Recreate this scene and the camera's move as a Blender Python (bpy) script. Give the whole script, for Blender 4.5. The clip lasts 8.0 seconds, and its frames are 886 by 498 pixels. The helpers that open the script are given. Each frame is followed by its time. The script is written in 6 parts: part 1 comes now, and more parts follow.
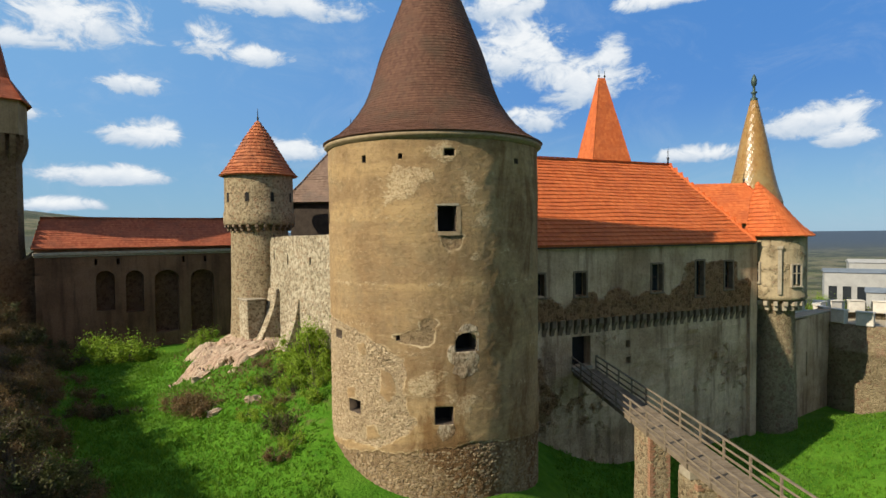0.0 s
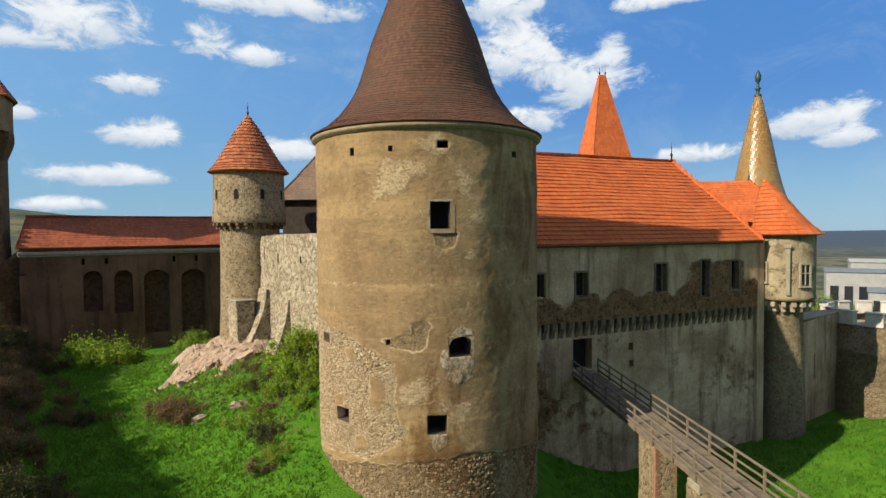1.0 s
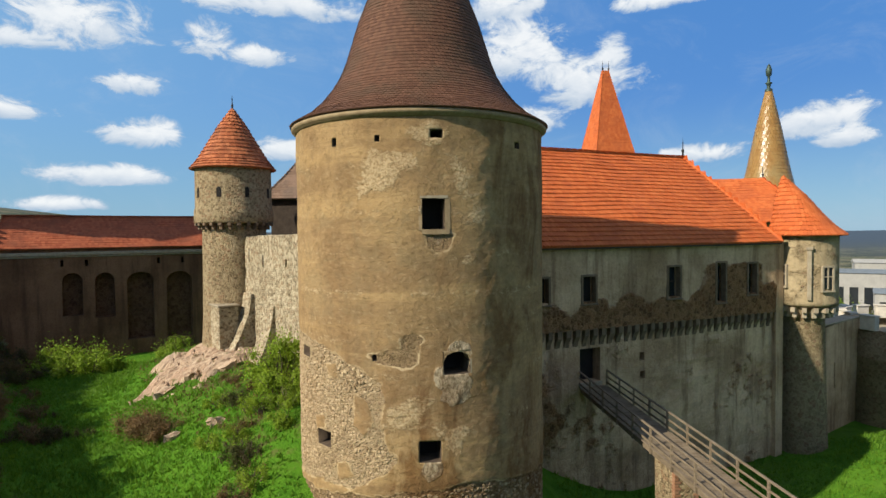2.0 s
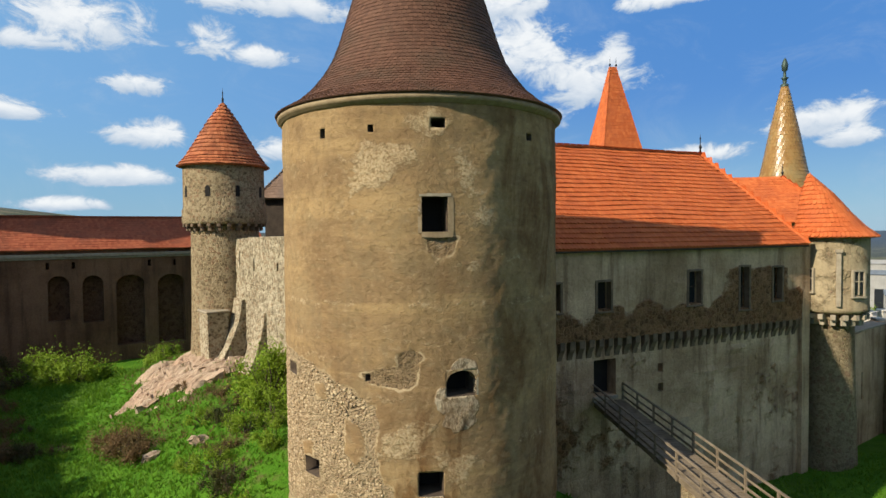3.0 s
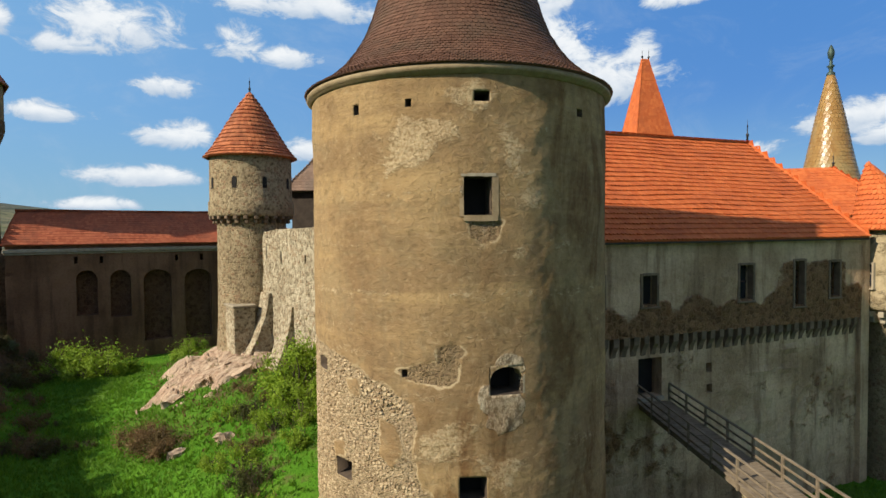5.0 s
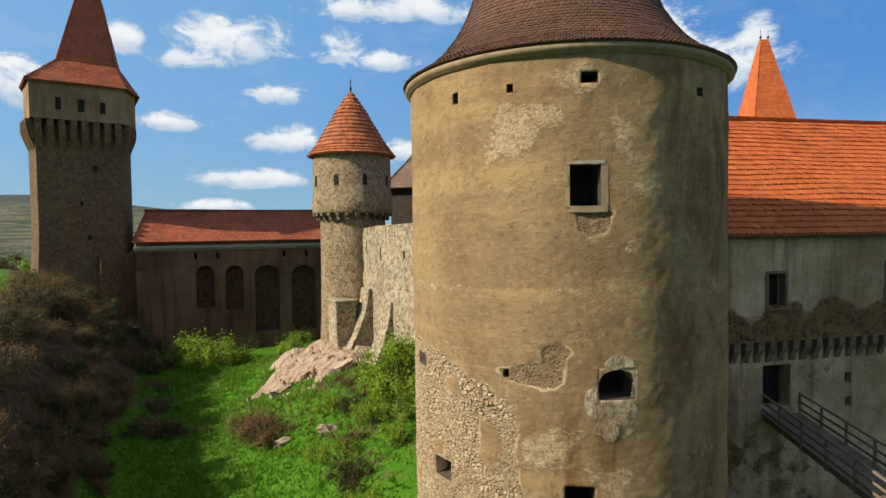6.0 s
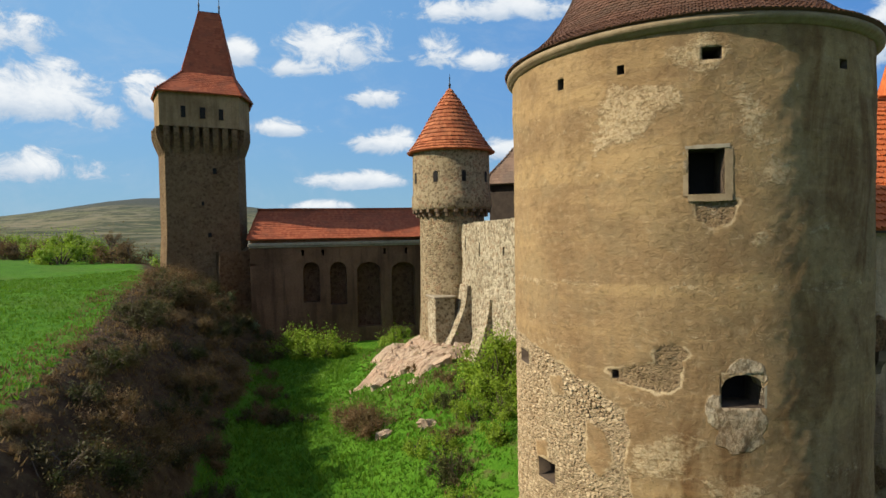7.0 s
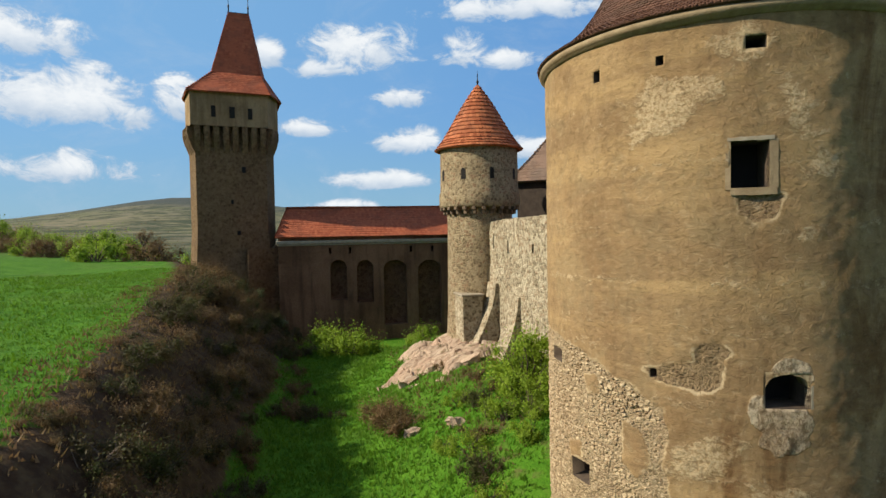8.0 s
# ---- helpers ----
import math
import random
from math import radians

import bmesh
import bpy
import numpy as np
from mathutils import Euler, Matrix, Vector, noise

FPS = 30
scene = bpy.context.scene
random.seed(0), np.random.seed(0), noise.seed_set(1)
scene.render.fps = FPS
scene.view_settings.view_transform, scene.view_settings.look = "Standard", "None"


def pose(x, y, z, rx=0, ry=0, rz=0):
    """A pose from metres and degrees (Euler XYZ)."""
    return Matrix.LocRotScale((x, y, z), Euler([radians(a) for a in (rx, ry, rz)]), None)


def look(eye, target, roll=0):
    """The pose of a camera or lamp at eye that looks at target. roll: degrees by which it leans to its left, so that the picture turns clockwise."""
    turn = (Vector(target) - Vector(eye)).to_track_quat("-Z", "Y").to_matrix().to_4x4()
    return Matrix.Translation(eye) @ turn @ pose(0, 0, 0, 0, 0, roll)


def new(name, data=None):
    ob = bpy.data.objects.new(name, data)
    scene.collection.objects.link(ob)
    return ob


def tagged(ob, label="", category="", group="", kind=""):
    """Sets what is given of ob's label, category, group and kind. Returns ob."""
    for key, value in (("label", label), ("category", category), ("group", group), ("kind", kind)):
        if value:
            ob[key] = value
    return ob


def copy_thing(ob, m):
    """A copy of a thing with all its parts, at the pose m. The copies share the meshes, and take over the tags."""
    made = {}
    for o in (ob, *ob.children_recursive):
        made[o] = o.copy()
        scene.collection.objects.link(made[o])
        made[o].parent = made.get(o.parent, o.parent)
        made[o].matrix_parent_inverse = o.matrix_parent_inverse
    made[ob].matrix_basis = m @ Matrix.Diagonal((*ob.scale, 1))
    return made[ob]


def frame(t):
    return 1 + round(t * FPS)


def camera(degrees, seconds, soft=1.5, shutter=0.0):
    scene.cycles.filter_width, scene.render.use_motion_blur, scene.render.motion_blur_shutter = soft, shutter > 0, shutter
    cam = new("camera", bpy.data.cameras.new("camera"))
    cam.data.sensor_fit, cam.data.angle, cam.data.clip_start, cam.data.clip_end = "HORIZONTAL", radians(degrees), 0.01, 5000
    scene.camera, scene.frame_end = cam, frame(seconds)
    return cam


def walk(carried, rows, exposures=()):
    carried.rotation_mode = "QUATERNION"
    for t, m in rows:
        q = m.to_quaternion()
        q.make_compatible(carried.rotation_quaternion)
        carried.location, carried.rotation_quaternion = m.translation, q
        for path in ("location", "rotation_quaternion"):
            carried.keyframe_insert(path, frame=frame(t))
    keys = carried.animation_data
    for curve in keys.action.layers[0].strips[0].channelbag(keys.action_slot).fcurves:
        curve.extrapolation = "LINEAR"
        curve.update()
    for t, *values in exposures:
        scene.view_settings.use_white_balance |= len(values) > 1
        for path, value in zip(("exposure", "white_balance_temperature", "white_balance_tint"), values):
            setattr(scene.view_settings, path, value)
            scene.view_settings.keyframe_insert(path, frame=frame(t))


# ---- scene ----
import functools

cam = camera(74.7, 8.0)
PATH = [
    (0, (1.305, -35.638, 15.495), (1.26, -33.639, 15.432), -0.5),
    (0.5, (1.41, -34.847, 15.389), (1.365, -32.848, 15.327), -0.5),
    (1, (1.585, -33.829, 15.38), (1.541, -31.83, 15.316), -0.5),
    (1.5, (1.79, -32.312, 15.379), (1.747, -30.313, 15.315), -0.5),
    (3, (1.743, -27.589, 15.497), (1.688, -25.591, 15.434), -0.5),
    (3.5, (1.487, -26.971, 15.4), (1.42, -24.973, 15.338), -0.5),
    (4, (1.242, -26.613, 15.245), (1.153, -24.616, 15.183), -0.4),
    (5.5, (0.881, -25.447, 14.846), (0.649, -23.462, 14.779), -0.7),
    (6, (0.708, -25.007, 14.772), (0.246, -23.062, 14.705), -0.8),
    (6.5, (0.507, -24.652, 14.632), (-0.137, -22.759, 14.567), -1.0),
    (7, (0.358, -24.544, 14.553), (-0.419, -22.702, 14.488), -1.0),
    (7.5, (0.168, -24.513, 14.503), (-0.657, -22.692, 14.436), -1.0),
    (8, (0.021, -24.471, 14.44), (-0.832, -22.663, 14.373), -1.0),
]
walk(cam, [(t, look(eye, target, roll)) for t, eye, target, roll in PATH])

# ---- world, sun, exposure ----
SUN_AZ = radians(180 + 57)                   # compass angle from +y towards +x
SUN_EL = radians(33)
scene.view_settings.exposure = 0.52

CLOUDS = [(-32.9, 16.9, 5.4, 2.2), (-36.0, 15.2, 3.0, 1.0), (-29.1, 12.7, 3.0, 1.2), (-17.4, 20.3, 8.0, 1.2), (-23.1, 16.8, 2.6, 1.6),
          (-18.7, 15.9, 3.3, 1.0), (-28.2, 8.5, 2.7, 1.4), (-30.8, 4.9, 5.1, 0.9), (-15.6, 7.6, 3.8, 1.2), (-35.1, 2.4, 3.5, 0.6),
          (5.5, 16.1, 5.3, 2.7), (11.2, 13.6, 4.6, 2.7), (7.9, 10.4, 2.9, 1.3), (14.9, 15.8, 1.8, 1.5), (4.2, 20.6, 3.4, 1.5),
          (19.0, 19.8, 3.1, 0.8), (21.9, 6.6, 4.4, 0.9), (31.4, 8.7, 3.8, 1.5), (33.5, 7.2, 1.9, 0.8), (-58.1, 10.9, 5.8, 2.5),
          (-61.0, 15.7, 4.3, 2.1), (-59.1, 5.5, 5.5, 1.5), (-49.2, 11.8, 2.1, 1.8), (-41.8, 16.3, 2.0, 1.3), (-38.6, 9.7, 3.0, 0.8)]


class Graph:
    """A few short hands for node trees."""

    def __init__(self, tree):
        self.tree = tree
        tree.nodes.clear()

    def node(self, kind, **put):
        n = self.tree.nodes.new(kind)
        for key, value in put.items():
            if key == "operation":
                n.operation = value
            elif key == "blend":
                n.blend_type = value
            elif key == "dims":
                n.noise_dimensions = value
            elif key == "feature":
                n.feature = value
        return n

    def link(self, a, b):
        self.tree.links.new(a, b)

    def feed(self, value, socket):
        if isinstance(value, bpy.types.NodeSocket):
            self.link(value, socket)
        elif value is not None:
            socket.default_value = value

    def math(self, op, a, b=None, clamp=False):
        n = self.node("ShaderNodeMath", operation=op)
        n.use_clamp = clamp
        self.feed(a, n.inputs[0])
        self.feed(b, n.inputs[1])
        return n.outputs[0]

    def mix(self, fac, a, b, blend="MIX"):
        n = self.node("ShaderNodeMix")
        n.data_type, n.blend_type = "RGBA", blend
        n.clamp_factor = True
        self.feed(fac, n.inputs[0])
        for v, s in ((a, n.inputs[6]), (b, n.inputs[7])):
            self.feed((*v, 1) if isinstance(v, tuple) and len(v) == 3 else v, s)
        return n.outputs[2]

    def ramp(self, fac, lo, hi):
        n = self.node("ShaderNodeMapRange")
        n.interpolation_type = "SMOOTHSTEP"
        self.feed(fac, n.inputs[0])
        n.inputs[1].default_value, n.inputs[2].default_value = lo, hi
        return n.outputs[0]

    def place(self, scale=(1, 1, 1), object_space=False):
        if object_space:
            src = self.node("ShaderNodeTexCoord").outputs["Object"]
        else:
            src = self.node("ShaderNodeNewGeometry").outputs["Position"]
        n = self.node("ShaderNodeMapping")
        self.link(src, n.inputs[0])
        n.inputs["Scale"].default_value = scale
        return n.outputs[0]

    def noise(self, co, scale, detail=4, rough=0.6, warp=0.0):
        n = self.node("ShaderNodeTexNoise")
        self.link(co, n.inputs["Vector"])
        n.inputs["Scale"].default_value, n.inputs["Detail"].default_value = scale, detail
        n.inputs["Roughness"].default_value, n.inputs["Distortion"].default_value = rough, warp
        return n.outputs[0]

    def cells(self, co, scale, feature="F1", rand=1.0):
        n = self.node("ShaderNodeTexVoronoi", feature=feature)
        self.link(co, n.inputs["Vector"])
        n.inputs["Scale"].default_value = scale
        n.inputs["Randomness"].default_value = rand
        return n

    def attr(self, name):
        n = self.node("ShaderNodeAttribute")
        n.attribute_name = name
        return n.outputs["Fac"]

    def surface(self, color, rough=0.9, height=None, dist=0.05, strength=0.6, metal=0.0, spec=0.3):
        b = self.node("ShaderNodeBsdfPrincipled")
        self.feed((*color, 1) if isinstance(color, tuple) and len(color) == 3 else color, b.inputs["Base Color"])
        self.feed(rough, b.inputs["Roughness"])
        b.inputs["Metallic"].default_value = metal
        b.inputs["Specular IOR Level"].default_value = spec
        if height is not None:
            n = self.node("ShaderNodeBump")
            n.inputs["Strength"].default_value, n.inputs["Distance"].default_value = strength, dist
            self.link(height, n.inputs["Height"])
            self.link(n.outputs[0], b.inputs["Normal"])
        out = self.node("ShaderNodeOutputMaterial")
        self.link(b.outputs[0], out.inputs[0])
        return b


def material(name):
    m = bpy.data.materials.new(name)
    m.use_nodes = True
    return m, Graph(m.node_tree)


def make_world():
    w = bpy.data.worlds.new("sky")
    w.use_nodes = True
    scene.world = w
    g = Graph(w.node_tree)
    sky = g.node("ShaderNodeTexSky")
    sky.sky_type, sky.sun_disc = "NISHITA", False
    sky.sun_elevation, sky.sun_rotation = SUN_EL, SUN_AZ
    sky.air_density, sky.dust_density, sky.ozone_density = 1.0, 0.1, 3.0
    co = g.node("ShaderNodeTexCoord").outputs["Generated"]
    sep = g.node("ShaderNodeSeparateXYZ")
    g.link(co, sep.inputs[0])
    x, y, z = sep.outputs
    az = g.math("MULTIPLY", g.math("ARCTAN2", x, y), 57.2958)
    el = g.math("MULTIPLY", g.math("ARCSINE", z), 57.2958)
    # ragged outlines: coordinates pushed about by noise
    flat = g.node("ShaderNodeMapping")
    g.link(co, flat.inputs[0])
    flat.inputs["Scale"].default_value = (1, 1, 1.7)
    rag = g.math("SUBTRACT", g.noise(flat.outputs[0], 17, 10, 0.66, 0.5), 0.5)
    rag2 = g.math("SUBTRACT", g.noise(flat.outputs[0], 5.5, 6, 0.6, 0.4), 0.5)
    total = lean = weight = None
    for a, e, wa, we in CLOUDS:
        da = g.math("DIVIDE", g.math("SUBTRACT", az, a), wa * 1.18)
        de = g.math("DIVIDE", g.math("SUBTRACT", el, e), we * 1.25)
        # flat bases: the lower half is thinner than the top
        dee = g.math("MAXIMUM", de, g.math("MULTIPLY", de, -1.45))
        d2 = g.math("ADD", g.math("MULTIPLY", da, da), g.math("MULTIPLY", dee, dee))
        blob = g.math("SUBTRACT", 1.0, d2)
        blob = g.math("MAXIMUM", blob, -1.2)
        inside = g.math("MAXIMUM", g.math("ADD", blob, 0.4), 0.0)
        part_lean = g.math("MULTIPLY", inside, de)
        lean = part_lean if lean is None else g.math("ADD", lean, part_lean)
        weight = inside if weight is None else g.math("ADD", weight, inside)
        total = blob if total is None else g.math("SMOOTH_MAX", total, blob)
        if total is not blob:
            total.node.inputs[2].default_value = 0.35
    # beyond the part that is ever seen the cumulus goes on at random
    away = g.math("MAXIMUM", g.ramp(g.math("ABSOLUTE", g.math("ADD", az, 12)), 52, 62), g.ramp(el, 24, 30))
    # this unseen cloud cover is kept dense to whiten the fill light
    loose = g.math("MULTIPLY", g.math("SUBTRACT", g.noise(flat.outputs[0], 4, 6), 0.49), 9.0)
    total = g.math("MAXIMUM", total, g.math("SUBTRACT", loose, g.math("MULTIPLY", g.math("SUBTRACT", 1.0, away), 9.0)))
    dens = g.math("ADD", total, g.math("ADD", g.math("MULTIPLY", rag, 4.2), g.math("MULTIPLY", rag2, 2.2)))
    cover = g.ramp(dens, -0.15, 0.75)
    thick = g.ramp(dens, 0.0, 1.2)
    shade = g.noise(flat.outputs[0], 26, 6)
    height = g.math("DIVIDE", lean, g.math("ADD", weight, 0.05))
    sunlit = g.math("ADD", g.ramp(height, -0.75, 0.35), g.math("MULTIPLY", g.math("SUBTRACT", shade, 0.5), 1.1))
    white = g.mix(g.math("MULTIPLY", thick, sunlit, True), (4.0, 4.9, 6.0), (7.6, 7.8, 7.9))
    thin = g.math("MULTIPLY", g.ramp(g.noise(flat.outputs[0], 6, 9, 0.68, 0.8), 0.46, 0.80), 0.30)
    cover = g.math("MAXIMUM", g.math("MULTIPLY", cover, 0.95), thin)
    # paler air towards the sun's side and towards the horizon
    side = g.ramp(az, 30, -55)
    tint = g.mix(side, (0.55, 2.0, 5.2), (1.7, 3.7, 6.3))
    tint = g.mix(g.ramp(el, 13, 0), tint, (1.75, 3.6, 5.3))
    haze = g.mix(g.math("SUBTRACT", 0.85, g.math("MULTIPLY", g.ramp(el, 24, 50), 0.6)), sky.outputs[0], tint)
    col = g.mix(cover, haze, white)
    bg = g.node("ShaderNodeBackground")
    g.link(col, bg.inputs[0])
    bg.inputs[1].default_value = 0.085
    out = g.node("ShaderNodeOutputWorld")
    g.link(bg.outputs[0], out.inputs[0])


make_world()
sun_data = bpy.data.lights.new("sun", "SUN")
sun_data.energy, sun_data.angle, sun_data.color = 5.0, radians(0.55), (1.0, 0.905, 0.745)
sun = new("sun", sun_data)
to_sun = Vector((math.sin(SUN_AZ) * math.cos(SUN_EL), math.cos(SUN_AZ) * math.cos(SUN_EL), math.sin(SUN_EL)))
sun.matrix_world = look(to_sun * 100, (0, 0, 0))


# ---- materials ----
def rubble_color(g, co, scale, tones, mortar, joint=0.10):
    warp = g.node("ShaderNodeVectorMath", operation="ADD")
    n = g.node("ShaderNodeTexNoise")
    g.link(co, n.inputs["Vector"])
    n.inputs["Scale"].default_value = scale * 0.9
    sc = g.node("ShaderNodeVectorMath", operation="SCALE")
    g.link(n.outputs["Color"], sc.inputs[0])
    sc.inputs["Scale"].default_value = 0.45 / scale
    g.link(co, warp.inputs[0])
    g.link(sc.outputs[0], warp.inputs[1])
    c1 = g.cells(warp.outputs[0], scale)
    edge = g.cells(warp.outputs[0], scale, "DISTANCE_TO_EDGE").outputs["Distance"]
    sepc = g.node("ShaderNodeSeparateColor")
    g.link(c1.outputs["Color"], sepc.inputs[0])
    col = g.mix(g.ramp(sepc.outputs[0], 0.1, 0.9), tones[0], tones[1])
    col = g.mix(g.ramp(sepc.outputs[1], 0.72, 0.9), col, tones[2])
    fine = g.noise(co, 13, 7, 0.72)
    rag = g.noise(co, scale * 1.7, 8, 0.72, 0.6)
    col = g.mix(g.math("MULTIPLY", g.ramp(fine, 0.55, 0.38), 0.8), col, g.mix(1.0, col, (0.45, 0.42, 0.38), "MULTIPLY"))
    col = g.mix(g.math("MULTIPLY", g.ramp(rag, 0.50, 0.64), 0.7), col, mortar)
    col = g.mix(g.math("MULTIPLY", g.ramp(rag, 0.45, 0.33), 0.7), col, g.mix(1.0, col, (0.42, 0.38, 0.33), "MULTIPLY"))
    inside = g.ramp(g.math("ADD", edge, g.math("MULTIPLY", g.math("SUBTRACT", fine, 0.5), 0.25)), 0.0, joint * 1.6)
    col = g.mix(g.math("MULTIPLY", g.math("SUBTRACT", 1.0, inside), 0.5), col, mortar)
    height = g.math("ADD", g.math("MULTIPLY", inside, 0.45), g.math("ADD", g.math("MULTIPLY", fine, 0.45), g.math("MULTIPLY", rag, 0.9)))
    return col, height


def tower_plaster():
    m, g = material("tower_plaster")
    co = g.place()
    flat = g.place((0.10, 0.10, 1.2))
    streak = g.place((1.5, 1.5, 0.10))
    big, mid, fine = g.noise(co, 0.28, 4), g.noise(co, 1.3, 8, 0.68, 0.6), g.noise(co, 9, 7, 0.72)
    col = g.mix(g.ramp(big, 0.38, 0.62), (0.221, 0.133, 0.0585), (0.294, 0.188, 0.0843))
    col = g.mix(g.math("MULTIPLY", g.ramp(g.noise(flat, 0.8, 5, 0.65), 0.46, 0.62), 0.8), col, (0.363, 0.238, 0.103))
    col = g.mix(g.math("MULTIPLY", g.ramp(mid, 0.47, 0.68), 0.6), col, (0.176, 0.108, 0.0482))
    col = g.mix(g.math("MULTIPLY", g.ramp(g.noise(co, 0.6, 7, 0.7, 1.0), 0.5, 0.64), 0.45), col, (0.201, 0.146, 0.0731))
    col = g.mix(g.math("MULTIPLY", g.ramp(g.noise(streak, 1.0, 6, 0.7), 0.5, 0.72), 0.4), col, (0.147, 0.0961, 0.0499))
    worn = g.attr("worn")
    frag = g.ramp(g.math("ADD", worn, g.math("MULTIPLY", g.math("SUBTRACT", g.noise(g.place((1, 1, 1.8)), 3.2, 8, 0.7, 0.8), 0.5), 2.4)), 0.35, 0.75)
    col = g.mix(g.math("MULTIPLY", frag, g.ramp(worn, 0.02, 0.3)), col, g.mix(g.ramp(fine, 0.36, 0.58), (0.27, 0.178, 0.083), (0.50, 0.375, 0.215)))
    col = g.mix(g.math("MULTIPLY", g.ramp(fine, 0.58, 0.72), 0.5), col, (0.127, 0.0824, 0.043))
    plaster_h = g.math("ADD", g.math("MULTIPLY", fine, 0.5), g.math("MULTIPLY", mid, 0.8))
    stone, stone_h = rubble_color(g, g.place((1, 1, 1.4)), 6.5, ((0.19, 0.12, 0.06), (0.46, 0.345, 0.20), (0.26, 0.16, 0.09)), (0.53, 0.41, 0.25), 0.22)
    stone = g.mix(g.ramp(fine, 0.42, 0.66), stone, g.mix(0.5, stone, (0.431, 0.32, 0.181)))
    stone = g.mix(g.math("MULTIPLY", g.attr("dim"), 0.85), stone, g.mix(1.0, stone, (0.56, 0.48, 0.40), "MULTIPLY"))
    edge = g.math("ADD", g.attr("bare"), g.math("MULTIPLY", g.math("SUBTRACT", g.noise(co, 4.5, 6, 0.7), 0.5), 0.30))
    bare = g.ramp(edge, -0.02, 0.03)
    lip = g.math("MULTIPLY", g.ramp(edge, -0.10, -0.03), g.math("SUBTRACT", 1.0, bare))
    col = g.mix(bare, col, stone)
    col = g.mix(g.math("MULTIPLY", lip, g.math("MULTIPLY", g.ramp(g.noise(co, 1.7, 4), 0.42, 0.58), 0.8)), col, (0.52, 0.40, 0.235))
    pale = g.attr("pale")
    chalk = g.ramp(g.math("ADD", pale, g.math("MULTIPLY", g.math("SUBTRACT", g.noise(co, 3.0, 7, 0.7), 0.5), 1.2)), 0.35, 0.65)
    col = g.mix(g.math("MULTIPLY", chalk, 0.9), col, g.mix(g.ramp(g.noise(g.place((1, 1, 0.6)), 7, 7, 0.75), 0.42, 0.58), (0.21, 0.155, 0.095), (0.52, 0.43, 0.30)))
    h = g.math("ADD", g.math("MULTIPLY", plaster_h, 0.4), g.math("MULTIPLY", g.math("MULTIPLY", stone_h, bare), 0.95))
    h = g.math("SUBTRACT", h, g.math("MULTIPLY", bare, 0.55))
    h = g.math("ADD", h, g.math("MULTIPLY", g.math("MULTIPLY", fine, g.math("MAXIMUM", g.math("MULTIPLY", frag, 0.4), chalk)), 0.9))
    blotch = g.noise(g.place((1, 1, 1.4)), 3.6, 10, 0.72, 0.5)
    col = g.mix(g.math("MULTIPLY", g.ramp(blotch, 0.52, 0.64), 0.7), col, g.mix(1.0, col, (0.58, 0.54, 0.48), "MULTIPLY"))
    col = g.mix(g.math("MULTIPLY", g.ramp(blotch, 0.47, 0.34), 0.62), col, g.mix(0.5, col, (0.461, 0.348, 0.198)))
    h = g.math("ADD", h, g.math("MULTIPLY", blotch, 0.6))
    col = g.mix(0.15, col, (0.31, 0.255, 0.165))
    # damp staining low down, and painted shade on the side turned from the sun
    damp_shade = g.math("MULTIPLY", g.ramp(g.noise(g.place((0.5, 0.5, 0.22)), 0.9, 7, 0.68, 0.7), 0.44, 0.62), g.attr("damp_shade"))
    col = g.mix(g.math("MULTIPLY", damp_shade, 0.95), col, g.mix(1.0, col, (0.55, 0.44, 0.36), "MULTIPLY"))
    g.surface(col, 0.95, h, 0.10, 0.95, spec=0.12)
    return m


def rubble_wall(name, tones, mortar, scale, plaster=None, cover=0.5, joint=0.1):
    m, g = material(name)
    co = g.place()
    col, h = rubble_color(g, co, scale, tones, mortar, joint)
    big = g.noise(co, 0.22, 5, 0.6)
    mid = g.noise(co, 0.9, 6, 0.65)
    if plaster:
        lay = g.ramp(g.math("ADD", g.math("MULTIPLY", mid, 0.6), g.math("MULTIPLY", g.attr("plaster"), cover)), 0.48, 0.6)
        skin = g.mix(g.ramp(big, 0.35, 0.65), plaster[0], plaster[1])
        streak = g.noise(g.place((1.3, 1.3, 0.12)), 1.0, 5)
        skin = g.mix(g.math("MULTIPLY", g.ramp(streak, 0.45, 0.7), 0.75), skin, plaster[2])
        skin = g.mix(g.ramp(g.noise(co, 5, 6, 0.7), 0.4, 0.8), skin, g.mix(1.0, skin, (0.7, 0.7, 0.7), "MULTIPLY"))
        col = g.mix(lay, col, skin)
        h = g.math("MULTIPLY", h, g.math("SUBTRACT", 1.0, g.math("MULTIPLY", lay, 0.8)))
    col = g.mix(g.math("MULTIPLY", g.ramp(big, 0.45, 0.75), 0.5), col, g.mix(1.0, col, (0.55, 0.53, 0.48), "MULTIPLY"))
    g.surface(col, 0.95, h, 0.16, 1.0, spec=0.15)
    return m


def tile_material(name, a, b, moss, rough=0.75):
    m, g = material(name)
    co = g.place()
    isl = g.node("ShaderNodeNewGeometry").outputs["Random Per Island"]
    col = g.mix(isl, a, b)
    col = g.mix(g.math("MULTIPLY", g.ramp(g.noise(co, 0.5, 5), 0.45, 0.7), 0.7), col, moss)
    col = g.mix(g.math("MULTIPLY", g.ramp(g.noise(co, 3.0, 5), 0.5, 0.8), 0.5), col, g.mix(1.0, col, (0.6, 0.6, 0.6), "MULTIPLY"))
    g.surface(col, rough, g.noise(co, 30, 3), 0.01, 0.4, spec=0.25)
    return m


